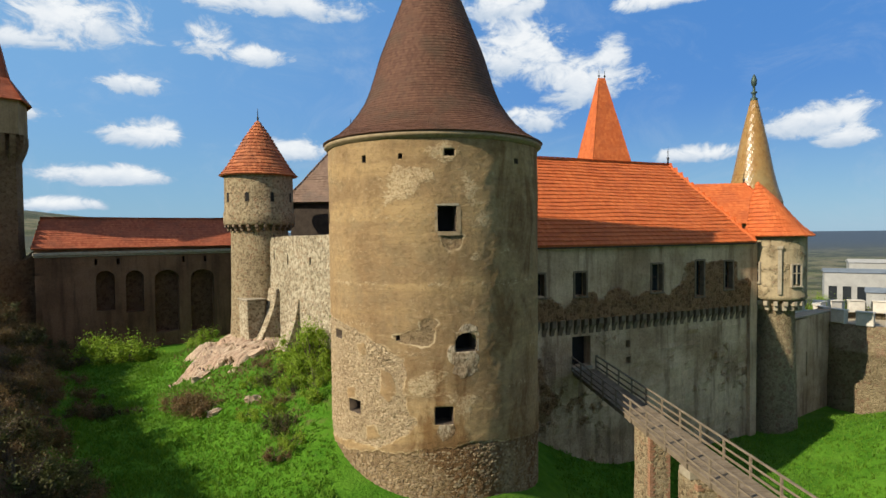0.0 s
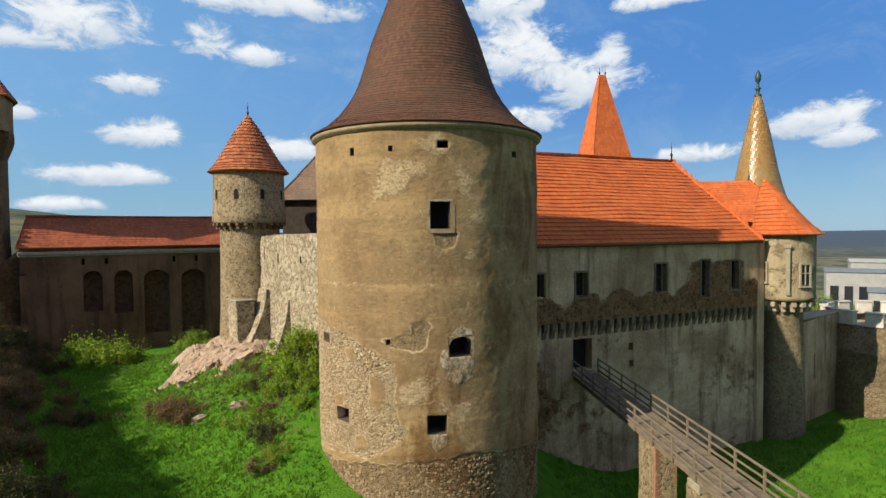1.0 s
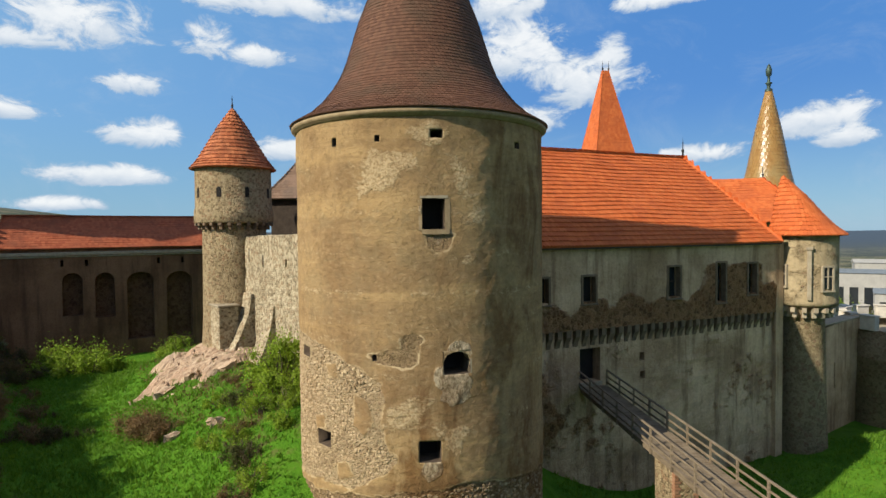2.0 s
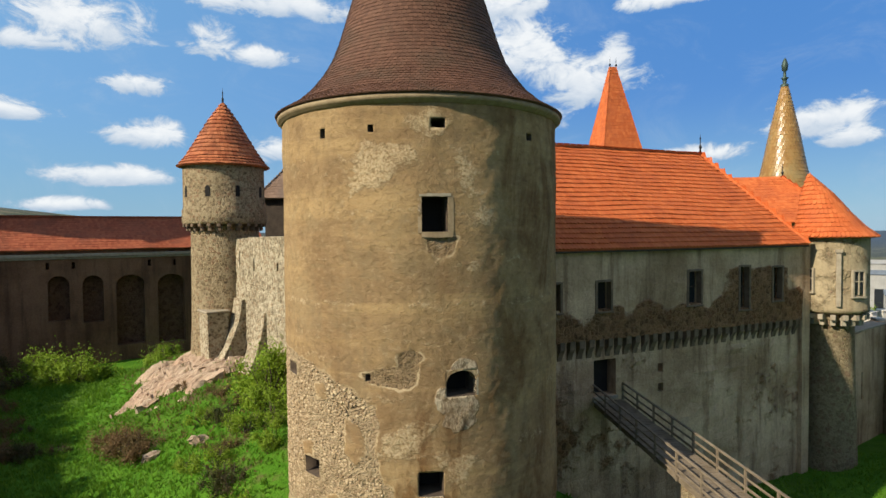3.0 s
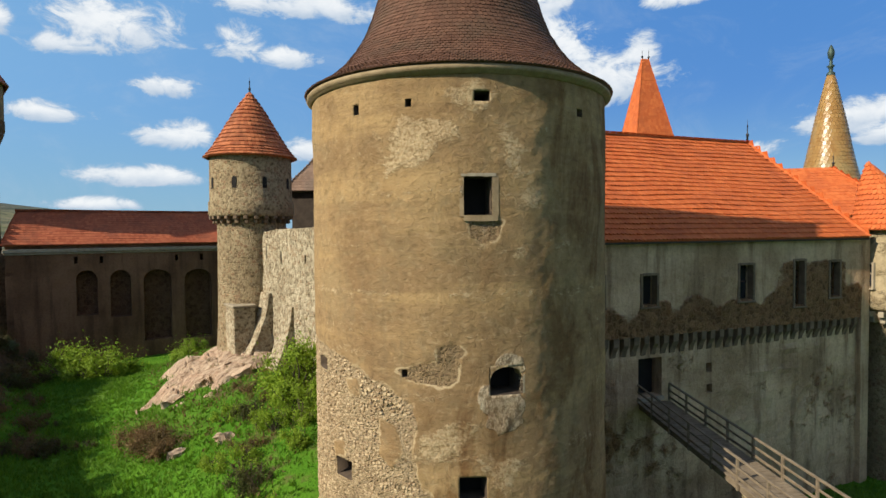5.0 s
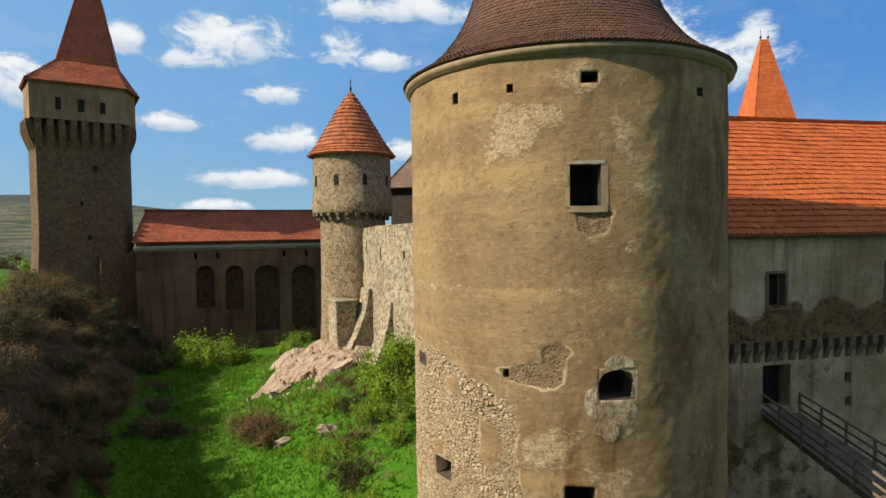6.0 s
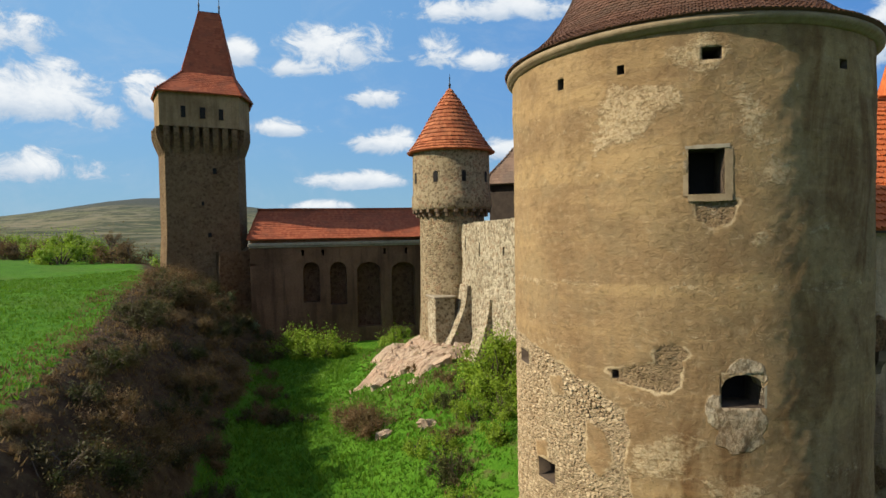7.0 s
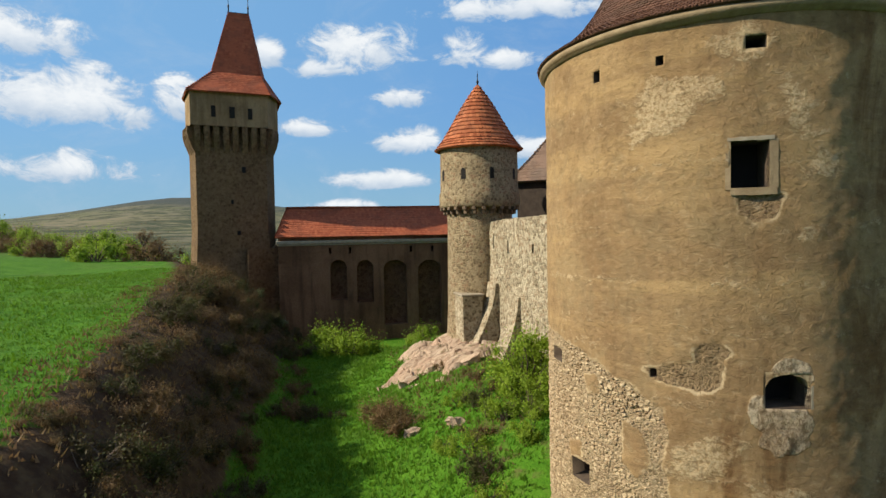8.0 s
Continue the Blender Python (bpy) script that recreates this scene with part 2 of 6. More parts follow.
def plain(name, a, b, scale=3.0, rough=0.85, metal=0.0, bump=0.02, stretch=(1, 1, 1), spec=0.3):
    m, g = material(name)
    co = g.place(stretch)
    n, f = g.noise(co, scale, 6, 0.65), g.noise(co, scale * 7, 4)
    col = g.mix(g.ramp(n, 0.3, 0.7), a, b)
    col = g.mix(g.math("MULTIPLY", g.ramp(f, 0.5, 0.8), 0.4), col, g.mix(1.0, col, (0.6, 0.6, 0.6), "MULTIPLY"))
    g.surface(col, rough, f, bump, 0.5, metal, spec)
    return m


def bedded_rock():
    """Pale pinkish slabs with thin beds that run up the slope."""
    m, g = material("layered_rock")
    co = g.place()
    along = g.node("ShaderNodeVectorMath", operation="DOT_PRODUCT")
    g.link(co, along.inputs[0])
    along.inputs[1].default_value = (0.6425, -0.7663, 0.25)
    warp = g.math("ADD", along.outputs["Value"], g.math("MULTIPLY", g.noise(co, 0.7, 5), 0.9))
    comb = g.node("ShaderNodeCombineXYZ")
    g.link(warp, comb.inputs[0])
    beds = g.noise(comb.outputs[0], 3.2, 6, 0.75)
    fine, big = g.noise(co, 7, 7, 0.72), g.noise(co, 0.5, 5)
    col = g.mix(g.ramp(beds, 0.36, 0.62), (0.22, 0.135, 0.085), (0.56, 0.435, 0.31))
    col = g.mix(g.math("MULTIPLY", g.ramp(big, 0.45, 0.65), 0.5), col, (0.45, 0.295, 0.20))
    col = g.mix(g.math("MULTIPLY", g.ramp(fine, 0.55, 0.7), 0.55), col, (0.15, 0.095, 0.055))
    col = g.mix(g.math("MULTIPLY", g.ramp(g.noise(co, 1.1, 6, 0.7), 0.58, 0.66), 0.7), col, (0.10, 0.11, 0.03))
    g.surface(col, 0.92, g.math("ADD", g.math("MULTIPLY", beds, 1.2), g.math("MULTIPLY", fine, 0.5)), 0.16, 0.9, spec=0.15)
    return m


def leaf_material(name, a, b, c):
    m, g = material(name)
    isl = g.node("ShaderNodeNewGeometry").outputs["Random Per Island"]
    col = g.mix(isl, a, b)
    col = g.mix(g.ramp(g.noise(g.place(), 0.7, 3), 0.4, 0.65), col, c)
    bs = g.surface(col, 0.65, spec=0.25)
    tr = g.node("ShaderNodeBsdfTranslucent")
    g.link(col, tr.inputs[0])
    mixs = g.node("ShaderNodeMixShader")
    mixs.inputs[0].default_value = 0.4
    g.link(bs.outputs[0], mixs.inputs[1])
    g.link(tr.outputs[0], mixs.inputs[2])
    out = [n for n in g.tree.nodes if n.type == "OUTPUT_MATERIAL"][0]
    g.link(mixs.outputs[0], out.inputs[0])
    return m


def ground_material():
    m, g = material("ground_grass")
    co = g.place()
    big, mid, fine = g.noise(co, 0.09, 5), g.noise(co, 0.6, 6, 0.65), g.noise(co, 5, 6, 0.7)
    col = g.mix(g.ramp(mid, 0.3, 0.7), (0.045, 0.135, 0.007), (0.085, 0.20, 0.014))
    col = g.mix(g.math("MULTIPLY", g.ramp(big, 0.5, 0.7), 0.6), col, (0.0858, 0.132, 0.0231))
    col = g.mix(g.math("MULTIPLY", g.ramp(fine, 0.5, 0.75), 0.6), col, (0.0198, 0.0594, 0.0066))
    soil = g.mix(g.ramp(g.noise(co, 1.2, 6, 0.7), 0.35, 0.7), (0.05, 0.03, 0.018), (0.105, 0.072, 0.038))
    earth = g.ramp(g.math("ADD", g.attr("earth"), g.math("MULTIPLY", g.math("SUBTRACT", mid, 0.5), 1.4)), 0.35, 0.65)
    col = g.mix(earth, col, soil)
    far = g.attr("far")
    fields = g.cells(g.place((1, 1, 0)), 0.006)
    sepc = g.node("ShaderNodeSeparateColor")
    g.link(fields.outputs["Color"], sepc.inputs[0])
    fcol = g.mix(sepc.outputs[0], (0.105, 0.115, 0.048), (0.17, 0.15, 0.085))
    fcol = g.mix(g.ramp(g.noise(co, 0.02, 8, 0.75), 0.44, 0.54), fcol, (0.05, 0.06, 0.032))
    fcol = g.mix(g.math("MULTIPLY", g.ramp(g.noise(g.place((0.4, 0.4, 3.0)), 0.06, 7, 0.75), 0.50, 0.60), 0.7), fcol, (0.20, 0.17, 0.11))
    col = g.mix(far, col, fcol)
    wood = g.attr("wood")
    col = g.mix(wood, col, g.mix(g.noise(co, 0.02, 5), (0.0396, 0.0495, 0.0396), (0.0858, 0.0858, 0.066)))
    # aerial haze put into the colour: far ground turns blue
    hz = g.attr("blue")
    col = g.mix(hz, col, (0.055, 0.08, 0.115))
    g.surface(col, 0.95, g.math("ADD", fine, g.math("MULTIPLY", mid, 1.5)), 0.25, 0.7, spec=0.1)
    return m


M_TOWER = tower_plaster()
M_CURTAIN = rubble_wall("rubble_limestone", ((0.20, 0.15, 0.09), (0.66, 0.57, 0.40), (0.36, 0.24, 0.14)), (0.60, 0.51, 0.345), 4.6, joint=0.16)
M_SMALL = rubble_wall("drum_rubble", ((0.18, 0.13, 0.075), (0.47, 0.375, 0.23), (0.33, 0.205, 0.12)), (0.49, 0.38, 0.22), 4.6, joint=0.15)
# warm tone of shaded walls is put into palace, gallery and gate colours
M_PALACE = rubble_wall("palace_wall", ((0.136, 0.0704, 0.0316), (0.309, 0.167, 0.079), (0.222, 0.106, 0.049)), (0.333, 0.191, 0.095), 2.8,
                       ((0.56, 0.40, 0.25), (0.36, 0.235, 0.135), (0.17, 0.10, 0.055)), 0.55)
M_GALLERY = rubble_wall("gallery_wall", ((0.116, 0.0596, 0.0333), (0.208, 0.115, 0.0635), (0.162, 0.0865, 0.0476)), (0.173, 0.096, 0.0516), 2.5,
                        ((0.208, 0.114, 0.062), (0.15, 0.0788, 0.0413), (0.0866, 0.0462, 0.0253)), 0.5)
M_GATE = rubble_wall("gate_tower_stone", ((0.16, 0.0966, 0.048), (0.27, 0.175, 0.092), (0.21, 0.129, 0.068)), (0.23, 0.152, 0.08), 3.2,
                     ((0.33, 0.23, 0.124), (0.26, 0.175, 0.092), (0.18, 0.115, 0.06)), 0.5)
M_ORIEL = rubble_wall("oriel_stone", ((0.238, 0.181, 0.101), (0.363, 0.289, 0.168), (0.264, 0.169, 0.101)), (0.33, 0.263, 0.162), 3.4,
                      ((0.37, 0.301, 0.185), (0.33, 0.263, 0.157), (0.238, 0.176, 0.101)), 0.35)
M_TILE_BROWN = tile_material("brown_roof_tile", (0.0891, 0.0396, 0.0224), (0.132, 0.0627, 0.0363), (0.0792, 0.0495, 0.0297))
M_TILE_ORANGE = tile_material("orange_roof_tile", (0.44, 0.095, 0.022), (0.54, 0.14, 0.038), (0.37, 0.085, 0.026))
M_TILE_RED = tile_material("red_roof_tile", (0.26, 0.06, 0.024), (0.37, 0.105, 0.045), (0.19, 0.06, 0.03))
M_TILE_MIX = tile_material("weathered_red_tile", (0.27, 0.07, 0.024), (0.46, 0.155, 0.06), (0.20, 0.075, 0.035))
M_TILE_GOLD = tile_material("glazed_ochre_tile", (0.238, 0.125, 0.0363), (0.304, 0.178, 0.0594), (0.264, 0.198, 0.0858), 0.28)
M_TILE_GREY = tile_material("grey_brown_tile", (0.158, 0.099, 0.066), (0.224, 0.145, 0.099), (0.145, 0.106, 0.0792))
M_STONE = plain("dressed_stone", (0.33, 0.284, 0.205), (0.251, 0.205, 0.139), 2.5)
M_SURROUND = plain("weathered_surround", (0.30, 0.225, 0.13), (0.22, 0.155, 0.085), 3.0, bump=0.04)
M_DIRTY = plain("grimy_stone", (0.19, 0.13, 0.08), (0.10, 0.07, 0.045), 2.0)
M_STONES = plain("loose_stone", (0.30, 0.22, 0.13), (0.15, 0.105, 0.06), 3.5, bump=0.06)
M_MORTAR = plain("lime_mortar", (0.343, 0.297, 0.211), (0.277, 0.231, 0.158), 2.0)
M_REVEAL = plain("dark_reveal_stone", (0.075, 0.052, 0.033), (0.04, 0.028, 0.019), 3.0)
# near-black backing of openings: their unlit depth is put into the colour
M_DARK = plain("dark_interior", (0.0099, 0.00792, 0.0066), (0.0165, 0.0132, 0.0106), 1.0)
M_WOOD = plain("weathered_timber", (0.12, 0.09, 0.058), (0.205, 0.16, 0.108), 1.5, stretch=(1, 1, 6))
M_OLDWOOD = plain("dark_timber", (0.033, 0.0231, 0.0165), (0.0594, 0.0429, 0.0297), 2.0)
M_IRON = plain("dark_iron", (0.0198, 0.0198, 0.0231), (0.0396, 0.0396, 0.0396), 4, 0.5, 0.8)
M_COPPER = plain("green_copper", (0.066, 0.106, 0.0858), (0.0396, 0.0528, 0.0462), 4, 0.55, 0.6)
M_BRICK = plain("red_brick", (0.238, 0.112, 0.0594), (0.304, 0.178, 0.106), 5)
M_ROCK = bedded_rock()
M_WHITE = plain("white_lime_wall", (0.56, 0.52, 0.44), (0.44, 0.40, 0.33), 1.5)
M_CONCRETE = plain("pale_concrete", (0.33, 0.323, 0.297), (0.277, 0.271, 0.251), 0.3)
M_SHED = plain("grey_sheet_roof", (0.17, 0.20, 0.22), (0.12, 0.14, 0.16), 0.2)
M_GROUND = ground_material()
M_BARK = plain("bark", (0.066, 0.0462, 0.033), (0.112, 0.0858, 0.0594), 6)
M_LEAF = leaf_material("fresh_leaf", (0.15, 0.25, 0.014), (0.27, 0.37, 0.03), (0.19, 0.28, 0.022))
M_LEAF_DARK = leaf_material("dark_leaf", (0.045, 0.055, 0.012), (0.085, 0.09, 0.022), (0.075, 0.055, 0.022))
M_LEAF_BROWN = leaf_material("dry_twig", (0.135, 0.074, 0.031), (0.225, 0.143, 0.064), (0.135, 0.097, 0.036))
M_LEAF_PALE = leaf_material("pale_blossom", (0.264, 0.277, 0.185), (0.145, 0.185, 0.0594), (0.106, 0.132, 0.0396))
M_GRASS = leaf_material("grass_blade", (0.07, 0.17, 0.008), (0.135, 0.255, 0.017), (0.095, 0.20, 0.012))
m_glass, g_ = material("window_glass")
g_.surface((0.0198, 0.0231, 0.0264), 0.08, spec=0.6)
M_GLASS = m_glass


# ---- mesh helpers ----
def mesh_ob(name, verts, faces, mat, parent=None, smooth=False, label=""):
    me = bpy.data.meshes.new(name)
    me.from_pydata([tuple(v) for v in verts], [], [tuple(f) for f in faces])
    me.materials.append(mat)
    if smooth:
        me.polygons.foreach_set("use_smooth", [True] * len(me.polygons))
    me.update()
    ob = new(name, me)
    if parent is not None:
        ob.parent = parent
    if label:
        tagged(ob, label)
    return ob


def part(name, bm, mat, parent, label="", smooth=False):
    me = bpy.data.meshes.new(name)
    bm.to_mesh(me)
    bm.free()
    me.materials.append(mat)
    if smooth:
        me.polygons.foreach_set("use_smooth", [True] * len(me.polygons))
    ob = new(name, me)
    ob.parent = parent
    if label:
        tagged(ob, label)
    return ob


def thing(name, label, category, group="", kind="", at=(0, 0, 0)):
    ob = new(name)
    ob.empty_display_size = 0.3
    ob.location = at
    return tagged(ob, label, category, group, kind)


def box_bm(bm, lo, hi, m=None, bevel=0.0):
    lo, hi = Vector(lo), Vector(hi)
    made = bmesh.ops.create_cube(bm, size=1.0)["verts"]
    mid, size = (lo + hi) / 2, hi - lo
    for v in made:
        v.co = Vector((v.co.x * size.x, v.co.y * size.y, v.co.z * size.z)) + mid
    if bevel:
        es = list({e for v in made for e in v.link_edges})
        made = list({v for f in bmesh.ops.bevel(bm, geom=es, offset=bevel, segments=1, affect="EDGES")["faces"] for v in f.verts} | {v for v in made if v.is_valid})
    if m is not None:
        for v in made:
            v.co = m @ v.co
    return made


def box(name, lo, hi, mat, parent, m=None, bevel=0.02, label=""):
    bm = bmesh.new()
    box_bm(bm, lo, hi, m, bevel)
    return part(name, bm, mat, parent, label)


def beam(name, a, b, w, h, mat, parent, label=""):
    """A squared timber from a to b, w wide and h high."""
    a, b = Vector(a), Vector(b)
    d = b - a
    m = Matrix.Translation((a + b) / 2) @ d.to_track_quat("X", "Z").to_matrix().to_4x4()
    return box(name, (-d.length / 2, -w / 2, -h / 2), (d.length / 2, w / 2, h / 2), mat, parent, m, 0.012, label)


def lathe(name, profile, segs, mat, parent, centre=(0, 0), label="", smooth=True, wobble=0.0):
    """A ring-by-ring body round an upright axis; profile: radius, z."""
    verts, faces = [], []
    for r, z in profile:
        for k in range(segs):
            a = 2 * math.pi * k / segs
            rr = r * (1 + wobble * noise.noise((math.cos(a) * 2, math.sin(a) * 2, z * 0.7)))
            verts.append((centre[0] + rr * math.sin(a), centre[1] - rr * math.cos(a), z))
    for i in range(len(profile) - 1):
        for k in range(segs):
            k2 = (k + 1) % segs
            faces.append((i * segs + k, i * segs + k2, (i + 1) * segs + k2, (i + 1) * segs + k))
    ob = mesh_ob(name, verts, faces, mat, parent, smooth, label)
    return ob


def breaks(lo, hi, step, cuts):
    """Grid lines from lo to hi about step apart that pass through every cut."""
    pts = sorted({round(c, 4) for c in cuts if lo < c < hi} | {lo, hi})
    out = []
    for a, b in zip(pts, pts[1:]):
        n = max(1, round((b - a) / step))
        out += [a + (b - a) * i / n for i in range(n)]
    return out + [hi]


def wall(name, origin, u, length, z0, z1, thick, openings, mat, parent, step=0.5, plaster=None, rough=0.03, top=None, label="", base=None):
    """An upright wall from origin along the unit vector u, thick to the left of u, with openings (s0, s1, z0, z1, arch rise) cut through it."""
    u = Vector((u[0], u[1], 0)).normalized()
    n = Vector((-u.y, u.x, 0))
    o = Vector((origin[0], origin[1], 0))
    ss = breaks(0, length, step, [c for w in openings for c in w[:2]])
    zs = breaks(z0, z1, step, [c for w in openings for c in (w[2], w[3])])
    verts, faces, values = [], [], []
    index = {}

    def vert(i, j, back):
        key = (i, j, back)
        if key not in index:
            s, z = ss[i], zs[j]
            p = o + u * s
            zz = z
            if top and j == len(zs) - 1:
                zz = top(s)
            off = 0.0
            edge = any(abs(s - w[0]) < 0.01 or abs(s - w[1]) < 0.01 or abs(z - w[2]) < 0.01 or abs(z - w[3]) < 0.01 for w in openings)
            if not back and not edge:
                off = rough * noise.noise((p.x * 1.3, p.y * 1.3, z * 1.3)) * 2 + rough * 2 * noise.noise((p.x * 0.3, p.y * 0.3, z * 0.3))
            q = p + n * (thick if back else off)
            if base and not back:
                q -= n * base(z)
            index[key] = len(verts)
            verts.append((q.x, q.y, zz))
            values.append(plaster(s, z) if plaster else 1.0)
        return index[key]

    def is_open(i, j):
        s, z = (ss[i] + ss[i + 1]) / 2, (zs[j] + zs[j + 1]) / 2
        return any(w[0] < s < w[1] and w[2] < z < w[3] for w in openings)

    ni, nj = len(ss) - 1, len(zs) - 1
    for i in range(ni):
        for j in range(nj):
            if is_open(i, j):
                for (di, dj, e) in ((-1, 0, ((i, j), (i, j + 1))), (1, 0, ((i + 1, j + 1), (i + 1, j))), (0, -1, ((i + 1, j), (i, j))), (0, 1, ((i, j + 1), (i + 1, j + 1)))):
                    a, b = i + di, j + dj
                    if 0 <= a < ni and 0 <= b < nj and not is_open(a, b):
                        faces.append((vert(*e[0], 0), vert(*e[1], 0), vert(*e[1], 1), vert(*e[0], 1)))
                continue
            faces.append((vert(i, j, 0), vert(i + 1, j, 0), vert(i + 1, j + 1, 0), vert(i, j + 1, 0)))
            faces.append((vert(i, j, 1), vert(i, j + 1, 1), vert(i + 1, j + 1, 1), vert(i + 1, j, 1)))
    for i in range(ni):
        faces.append((vert(i, nj, 0), vert(i + 1, nj, 0), vert(i + 1, nj, 1), vert(i, nj, 1)))
    for j in range(nj):
        faces.append((vert(0, j, 0), vert(0, j + 1, 0), vert(0, j + 1, 1), vert(0, j, 1)))
        faces.append((vert(ni, j, 0), vert(ni, j, 1), vert(ni, j + 1, 1), vert(ni, j + 1, 0)))
    ob = mesh_ob(name, verts, faces, mat, parent, False, label)
    at = ob.data.attributes.new("plaster", "FLOAT", "POINT")
    at.data.foreach_set("value", values)
    return ob


def tiles_on(name, courses, width, mat, parent, lift=0.035, tongue=0.35, seed=1, label=""):
    """Overlapping tiles; courses: a list of functions a in 0..1 -> (point, up-slope vector of one course, outward normal), with its length."""
    rnd = random.Random(seed)
    verts, faces = [], []
    for k, (fn, length) in enumerate(courses):
        n = max(3, int(length / width))
        for i in range(n + 1):
            shift = 0.5 * (k % 2)
            a0, a1 = (i - shift) / n, (i + 1 - shift) / n
            a0, a1 = max(0.0, a0), min(1.0, a1)
            if a1 - a0 < 0.2 / n:
                continue
            gap = 0.04 * (a1 - a0)
            p0, up0, n0 = fn(a0 + gap)
            p1, up1, n1 = fn(a1 - gap)
            out = lift * (1 + 0.5 * (rnd.random() - 0.5))
            drop = (rnd.random() - 0.5) * 0.08
            b = len(verts)
            low0, low1 = p0 + n0 * out, p1 + n1 * out
            q0, q1 = low0 + up0 * (tongue * 0.6 + drop), low1 + up1 * (tongue * 0.6 + drop)
            c0 = low0.lerp(low1, 0.25) + up0 * drop
            c1 = low0.lerp(low1, 0.75) + up1 * drop
            t0, t1 = p0 + up0 * 1.35 + n0 * 0.004, p1 + up1 * 1.35 + n1 * 0.004
            verts += [t0, q0, c0, c1, q1, t1, q0 - n0 * out, c0 - n0 * out, c1 - n1 * out, q1 - n1 * out]
            faces += [(b, b + 1, b + 2, b + 3, b + 4, b + 5), (b + 1, b + 6, b + 7, b + 2), (b + 2, b + 7, b + 8, b + 3), (b + 3, b + 8, b + 9, b + 4)]
    ob = mesh_ob(name, verts, faces, mat, parent, False, label)
    return tagged(ob, kind="stuff")


def slope_courses(a, b, c, d, step):
    """Courses of a flat roof slope: eave a to b, ridge d to c."""
    a, b, c, d = (Vector(v) for v in (a, b, c, d))
    mid0, mid1 = (a + b) / 2, (c + d) / 2
    slant = ((d - a).cross(b - a))
    nrm = (b - a).cross(d - a).normalized()
    if (c - b).length > 0.01 and (b - a).length < 0.01:
        nrm = (b - a).cross(c - b).normalized()
    if nrm.z < 0:
        nrm = -nrm
    edge = (b - a).normalized()
    upv = nrm.cross(edge)
    if upv.z < 0:
        upv = -upv
    h = (d - a).dot(upv)
    n = max(2, int(h / step))
    out = []
    for k in range(n):
        f = k / n
        l, r = a.lerp(d, f), b.lerp(c, f)
        sag = 0.05 * math.sin(k * 0.9)
        def fn(t, l=l, r=r, f=f):
            p = l.lerp(r, t)
            w = 0.05 * noise.noise((p.x * 0.35, p.y * 0.35, p.z * 0.8))
            drift = 0.22 * noise.noise((p.x * 0.16, p.y * 0.16, p.z * 0.3 + 5)) * min(1.0, 4 * f, 4 * (1 - f))
            return p + nrm * w + upv * drift, upv * (h / n), nrm
        out.append((fn, max(0.3, (r - l).length)))
    return out


def cone_courses(profile, centre, step, apex_shift=(0, 0), squeeze=None):
    """Courses round a body of revolution, from the eave up."""
    out = []
    for (r0, z0), (r1, z1) in zip(profile, profile[1:]):
        slant = math.hypot(r1 - r0, z1 - z0)
        n = max(1, round(slant / step))
        for k in range(n):
            f = k / n
            r, z = r0 + (r1 - r0) * f, z0 + (z1 - z0) * f
            dr, dz = (r1 - r0) / n, (z1 - z0) / n
            def fn(t, r=r, z=z, dr=dr, dz=dz):
                a = 2 * math.pi * t
                e = Vector((math.sin(a), -math.cos(a), 0))
                q = (z - profile[0][1]) / (profile[-1][1] - profile[0][1])
                p = Vector((centre[0] + apex_shift[0] * q, centre[1] + apex_shift[1] * q, z)) + e * r
                return p, e * dr + Vector((0, 0, dz)), (e * dz - Vector((0, 0, dr))).normalized()
            out.append((fn, 2 * math.pi * max(r, 0.08)))
    return out


def panel(name, pts, mat, parent, thick=0.12, label=""):
    """A flat plate of any outline with thickness downwards along its normal."""
    pts = [Vector(p) for p in pts]
    n = (pts[1] - pts[0]).cross(pts[2] - pts[0]).normalized()
    if n.z < 0:
        n = -n
    k = len(pts)
    verts = pts + [p - n * thick for p in pts]
    faces = [tuple(range(k)), tuple(range(2 * k - 1, k - 1, -1))] + [(i, (i + 1) % k, (i + 1) % k + k, i + k) for i in range(k)]
    return mesh_ob(name, verts, faces, mat, parent, False, label)


def roof_slope(parent, a, b, c, d, mat, tile=(0.30, 0.24), seed=3, name="roof", lift=0.035):
    deck = panel(name, [a, b, c, d] if (Vector(c) - Vector(d)).length > 0.05 else [a, b, c], mat, parent, 0.15)
    tiles_on("tiles", slope_courses(a, b, c, d, tile[0]), tile[1], mat, deck, lift, seed=seed)
    return deck


def ridge_caps(parent, a, b, mat, r=0.14, step=0.42):
    a, b = Vector(a), Vector(b)
    d = b - a
    n = max(1, int(d.length / step))
    bm = bmesh.new()
    q = d.to_track_quat("X", "Z").to_matrix().to_4x4()
    for i in range(n):
        m = Matrix.Translation(a + d * ((i + 0.5) / n)) @ q
        ring = []
        for x, rr in ((-step * 0.53, r * 1.12), (step * 0.53, r * 0.95)):
            ring.append([bm.verts.new(m @ Vector((x, rr * math.cos(t), rr * math.sin(t)))) for t in [math.pi * j / 6 for j in range(7)]])
        for j in range(6):
            bm.faces.new((ring[0][j], ring[0][j + 1], ring[1][j + 1], ring[1][j]))
    return part("ridge_tiles", bm, mat, parent)


def finial(name, at, height, mat, parent, ball=0.12):
    x, y, z = at
    prof = [(0.0, z - 0.05), (0.10, z), (0.07, z + height * 0.25), (ball, z + height * 0.33), (ball, z + height * 0.38), (0.045, z + height * 0.45),
            (0.035, z + height * 0.7), (0.07, z + height * 0.73), (0.02, z + height * 0.78), (0.005, z + height)]
    return lathe(name, prof, 10, mat, parent, (x, y))


